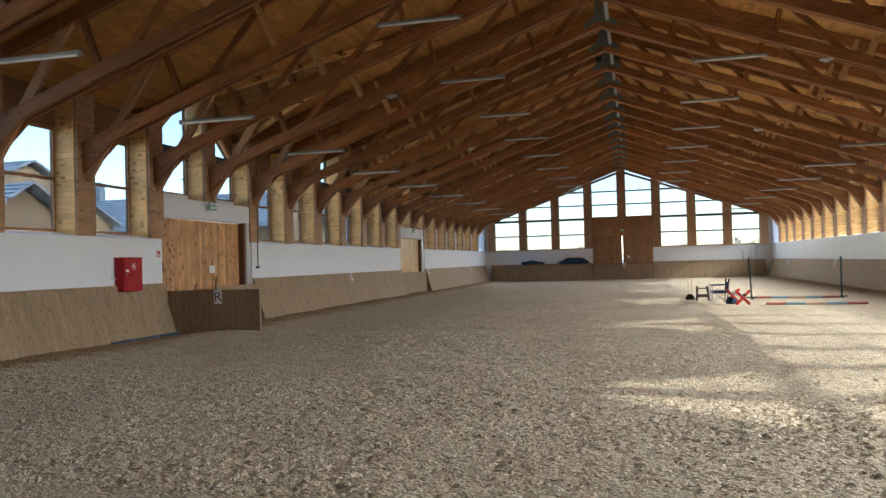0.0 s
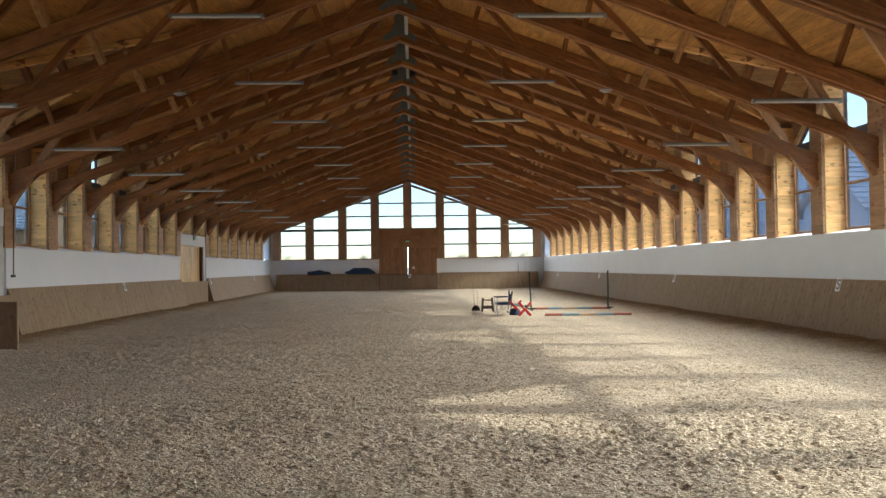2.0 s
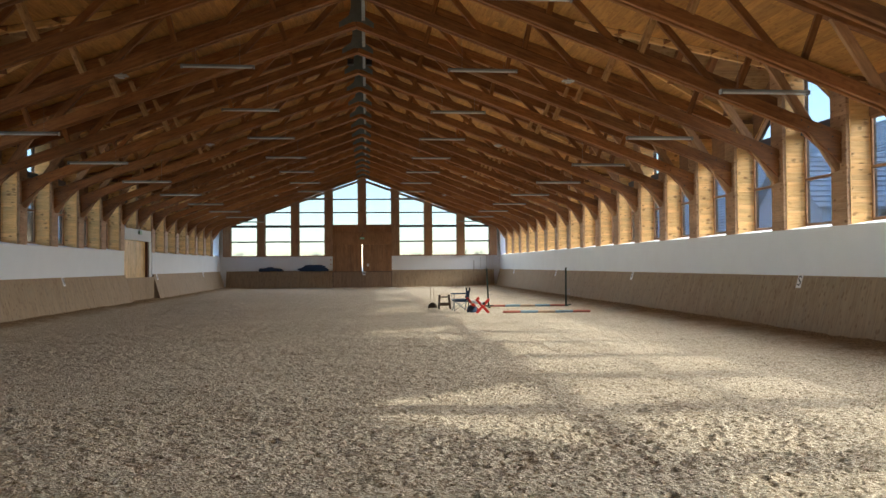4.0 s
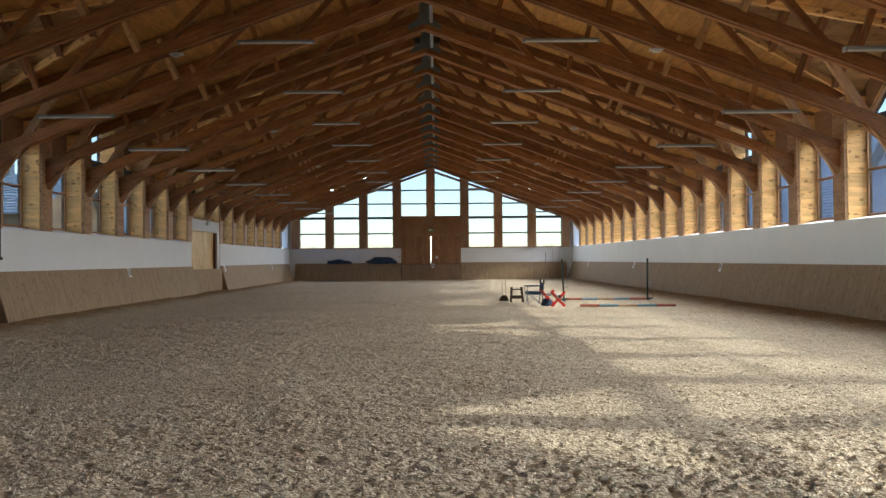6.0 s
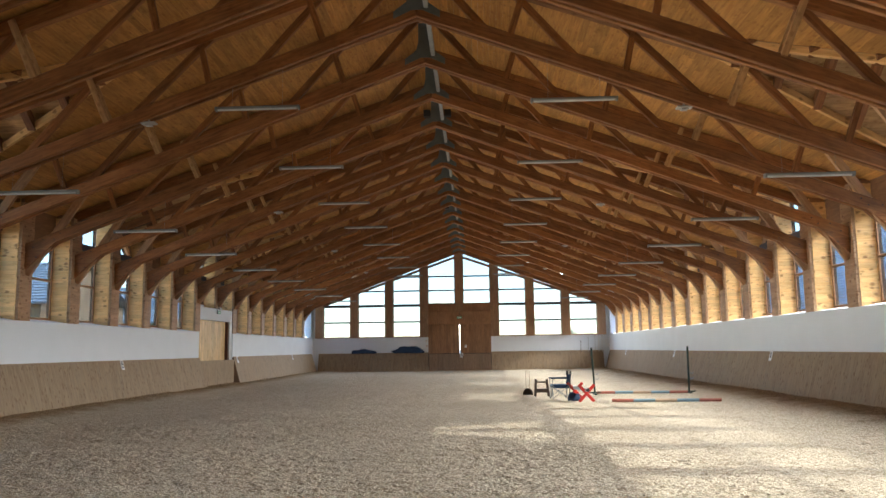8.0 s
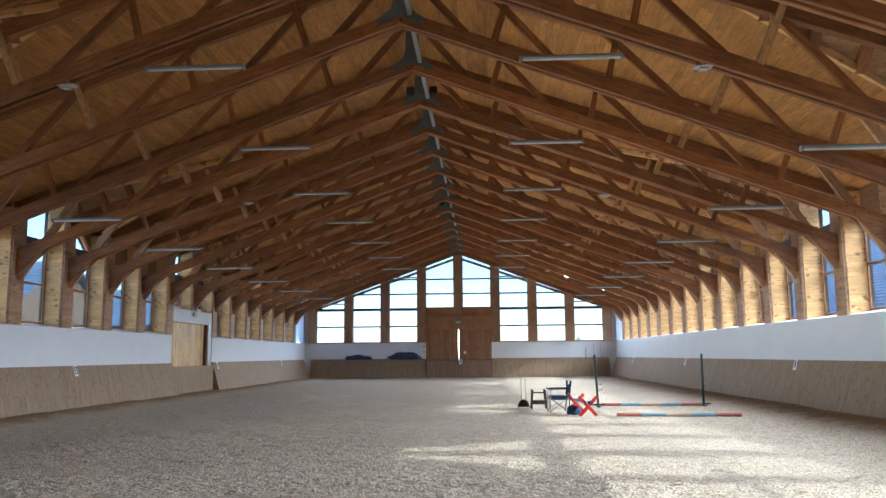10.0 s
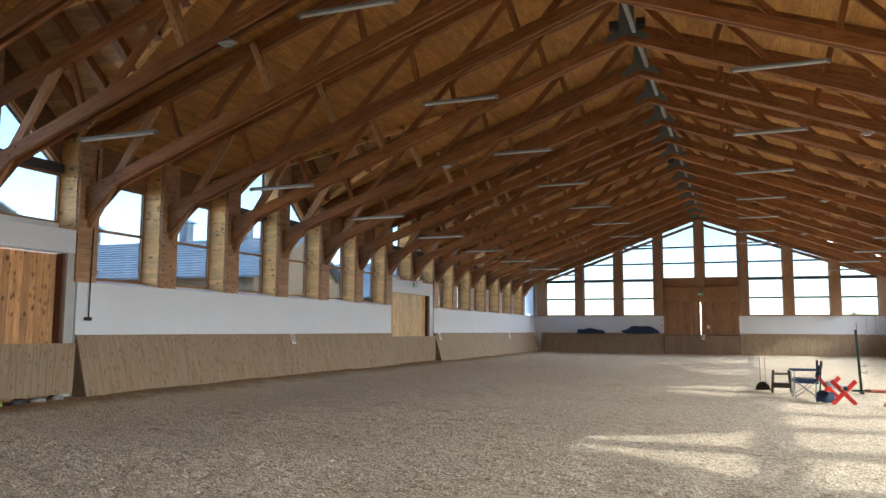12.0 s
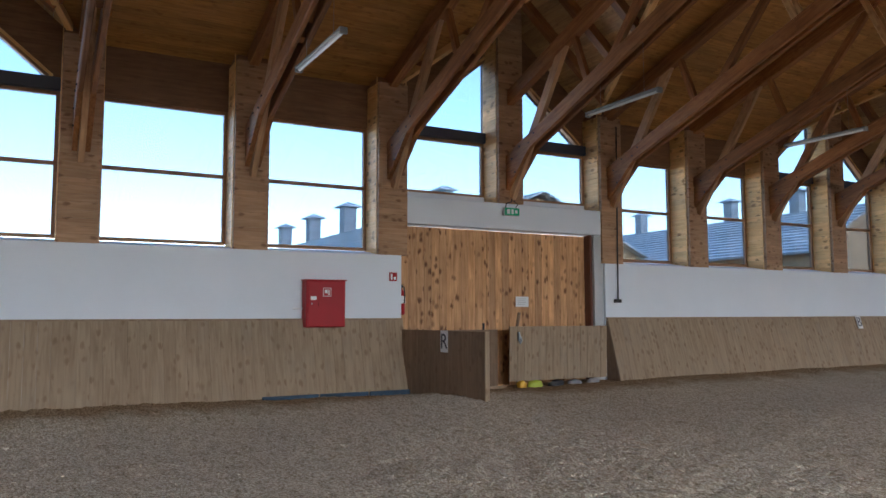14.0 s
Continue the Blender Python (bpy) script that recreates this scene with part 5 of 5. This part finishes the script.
# ---- things along the far wall ----
for x0, x1, h, sd in ((-7.75, -5.95, 0.26, 1.0), (-4.6, -2.62, 0.42, 5.0)):
    blob("horse_blanket", (x1 - x0) / 2, 0.16, h * 0.8, M_NAVY, sd, "folded dark navy horse blanket on the kickboard ledge", "blanket", pose((x0 + x1) / 2, Y_FAR - 0.14, KZ + 0.0), 0.3, 4)
for x, z1, mt, lb in ((8.5, 1.98, M_BLACK, "short dark bar standing behind the kickboard"), (9.03, 2.2, M_GREY, "slender grey bar standing behind the kickboard"),
                      (9.5, 2.35, M_GREY, "slender grey bar standing behind the kickboard"), (9.75, 2.35, M_ALU, "pale bar standing behind the kickboard"), (9.98, 2.3, M_ALU, "pale bar standing behind the kickboard")):
    o = empty("spare_bar", pose(x, Y_FAR - 0.1, 0.0))
    part("shaft", tube("shaft", [(0, 0, 0.0), (0.0, 0.02, z1)], 0.018, mt, 10), o)
    part("cap", tube("cap", [(0, 0.02, z1), (0, 0.02, z1 + 0.02)], 0.021, M_BLACK, 10), o)
    tagged(o, lb, "bar", "spare bars in the corner")
# small notices by the gable door
for x, z in ((-2.36, 2.1), (-2.36, 1.75), (0.42, 1.72)):
    s = empty("notice", pose(x, Y_FAR - (0.026 if x < 0 else 0.164), z))
    box_part("sheet", s, -0.08, 0.08, -0.008, 0.0, -0.1, 0.1, M_CARD, 0.001)
    box_part("bar", s, -0.05, 0.05, -0.01, -0.008, 0.02, 0.06, M_RED if x < 0 else M_GREY, 0.0005)
    tagged(s, "small notice plate by the gable door", "notice")


# ---- outside ----
M_FACADE = wood("orange_facade", (0.56, 0.32, 0.15), (0.70, 0.45, 0.23), "Z", 0.6, 0.2, 0.15, fine=0.5)
M_TREE = paint("bare_twigs", (0.10, 0.085, 0.07), 0.9, var=0.4)


M_CUPOLA = paint("grey_weathered_boards", (0.34, 0.33, 0.31), 0.8, var=0.2, scale=2)


def slate_slope(name, parent, quad, mat, course=0.34):
    """A roof slope of overlapping slate courses; a and b the eaves, c and d the ridge."""
    a, b, c, d = [Vector(v) for v in quad]
    nrm = (b - a).cross(d - a).normalized()
    if nrm.z < 0:
        nrm = -nrm
    count = max(3, int((d - a).length / course))
    vs, fs = [], []
    for i in range(count):
        t0, t1 = i / count, min(1.0, (i + 1.12) / count)
        p0, q0, p1, q1 = a.lerp(d, t0), b.lerp(c, t0), a.lerp(d, t1), b.lerp(c, t1)
        k = len(vs)
        vs += [p0 + nrm * 0.07, q0 + nrm * 0.07, q1, p1, p0 - nrm * 0.06, q0 - nrm * 0.06, q1 - nrm * 0.06, p1 - nrm * 0.06]
        fs += [[k + m for m in f] for f in ([0, 1, 2, 3], [7, 6, 5, 4], [0, 4, 5, 1], [1, 5, 6, 2], [2, 6, 7, 3], [3, 7, 4, 0])]
    return part(name, fixed(mesh_of(name, vs, fs, mat)), parent)


def stable(name, x_near, x_far, yc, half, eave, ridge, cupolas, label, wall_mat, s=-1):
    """A building whose ridge runs along x, its gable towards the hall."""
    o = empty(name)
    x0, x1 = min(x_near, x_far), max(x_near, x_far)
    h = half - 0.4
    pts = [(yc - h, -0.3), (yc + h, -0.3), (yc + h, eave), (yc, ridge - 0.25), (yc - h, eave)]
    vs = [(x0, a, b) for a, b in pts] + [(x1, a, b) for a, b in pts]
    me = fixed(mesh_of("wall", vs, [[0, 1, 2, 3, 4], [9, 8, 7, 6, 5]] + [[i, i + 5, (i + 1) % 5 + 5, (i + 1) % 5] for i in range(5)], wall_mat))
    part("wall", me, o)
    drop = (ridge - eave) / h * (half)
    for t in (-1, 1):
        q = [(x0 - 0.5, yc + t * half, ridge - drop), (x1 + 0.5, yc + t * half, ridge - drop), (x1 + 0.5, yc, ridge), (x0 - 0.5, yc, ridge)]
        slate_slope("roof", o, q if t < 0 else [q[1], q[0], q[3], q[2]], M_SLATE)
    for x, k in cupolas:
        c = part("cupola", block(0.56 * k, 0.56 * k, 1.1 * k, M_CUPOLA, 0.02, "cupola"), o, pose(x, yc, ridge + 0.45 * k))
        for side in (-1, 1):
            for n in range(6):
                part("louvre", block(0.03, 0.44 * k, 0.05, M_GREY, 0.006, "louvre"), c, pose(side * 0.29 * k, 0, (0.0 + n * 0.085) * k, 0, side * 30))
                part("louvre", block(0.44 * k, 0.03, 0.05, M_GREY, 0.006, "louvre"), c, pose(0, side * 0.29 * k, (0.0 + n * 0.085) * k, -side * 30))
        e, h2 = 0.45 * k, 0.22 * k
        rv = [(-e, -e, 0), (e, -e, 0), (e, e, 0), (-e, e, 0), (-e, -e, 0.05), (e, -e, 0.05), (e, e, 0.05), (-e, e, 0.05), (0, 0, h2 + 0.05)]
        rf = [[3, 2, 1, 0], [0, 1, 5, 4], [1, 2, 6, 5], [2, 3, 7, 6], [3, 0, 4, 7], [4, 5, 8], [5, 6, 8], [6, 7, 8], [7, 4, 8]]
        part("cupola_roof", mesh_of("cupola_roof", rv, rf, M_SLATE), c, pose(0, 0, 0.55 * k))
    return tagged(o, label, "building", "buildings outside")


stable("stable_building", -20.3, -58, -36.1, 4.6, 2.6, 4.92, ((-28.7, 1.0), (-33.1, 1.0), (-37.5, 1.0)), "long stable with blue-grey slate roof and roof vents", M_FACADE)
stable("stable_building", -30, -50, -25.2, 7.6, 4.36, 7.6, ((-40, 1.5),), "timber stable with an orange boarded gable", M_FACADE)
stable("stable_building", -19.5, -60, -14.4, 4.7, 4.2, 6.45, ((-23.1, 1.0), (-27.2, 1.0), (-34.1, 1.0), (-41, 1.0)), "stable with slate roof, roof vents and orange gable", M_FACADE)
stable("stable_building", -21, -50, 6, 5.5, 4.0, 6.8, ((-30, 1.0),), "timber stable with an orange boarded gable", M_FACADE)


def east_house():
    o = empty("neighbour_house")
    q = [(19, 18, 2.2), (19, -40, 2.2), (29, -40, 9.5), (29, 18, 9.5)]
    slate_slope("roof", o, q, M_SLATE_PALE)
    box_part("wall", o, 19.6, 38, -39.5, 17.5, -0.3, 2.3, M_WHITE)
    pts = [(-29.5, 0.0), (-24.5, 0.0), (-24.5, 4.0), (-27, 6.2), (-29.5, 4.0)]
    vs = [(18.2, a, b) for a, b in pts] + [(24, a, b) for a, b in pts]
    part("gable_wing", fixed(mesh_of("gable_wing", vs, [[0, 1, 2, 3, 4], [9, 8, 7, 6, 5]] + [[i, i + 5, (i + 1) % 5 + 5, (i + 1) % 5] for i in range(5)], M_WHITE)), o)
    for t in (-1, 1):
        q = [(17.8, -27 + t * 2.9, 3.75), (25, -27 + t * 2.9, 3.75), (25, -27, 6.3), (17.8, -27, 6.3)]
        slate_slope("wing_roof", o, q if t < 0 else [q[1], q[0], q[3], q[2]], M_SLATE_PALE)
    tagged(o, "neighbouring house with a large slate roof and white gable", "building", "buildings outside")


east_house()


def bare_tree(x, y, h, seed):
    o = empty("bare_tree", pose(x, y, -0.35))
    rnd = random.Random(seed)
    vs, fs = [], []

    def limb(p, d, length, r, depth):
        q = p + d * length
        m = aim(p, q, (0.3, 1, 0.2))
        k = len(vs)
        for sx, rr in ((-length / 2, r), (length / 2, r * 0.6)):
            for a in range(4):
                vs.append(m @ Vector((sx, rr * math.cos(a * math.pi / 2), rr * math.sin(a * math.pi / 2))))
        for a in range(4):
            fs.append([k + a, k + (a + 1) % 4, k + 4 + (a + 1) % 4, k + 4 + a])
        if depth:
            for _ in range(4):
                nd = (d + Vector((rnd.uniform(-1, 1), rnd.uniform(-1, 1), rnd.uniform(-0.45, 0.6))) * 1.25).normalized()
                limb(p + d * length * rnd.uniform(0.55, 1.0), nd, length * rnd.uniform(0.5, 0.75), r * 0.5, depth - 1)
    limb(Vector((0, 0, h * 0.3)), Vector((0.05, 0, 1)).normalized(), h * 0.26, h * 0.018, 5)
    part("crown", mesh_of("crown", vs, fs, M_TREE), o)
    part("trunk", tube("trunk", [(0, 0, 0), (0.02, 0, h * 0.31)], h * 0.022, M_TREE, 8), o)
    tagged(o, "bare winter tree standing in the field far off", "tree", "bare trees far off")


for i, (x, y, h) in enumerate(((-19, 225, 9), (19.5, 240, 10), (26, 235, 8), (37, 230, 11), (43, 240, 10), (-50, 250, 9), (9, 255, 8), (33, 250, 9))):
    bare_tree(x, y, h, i)
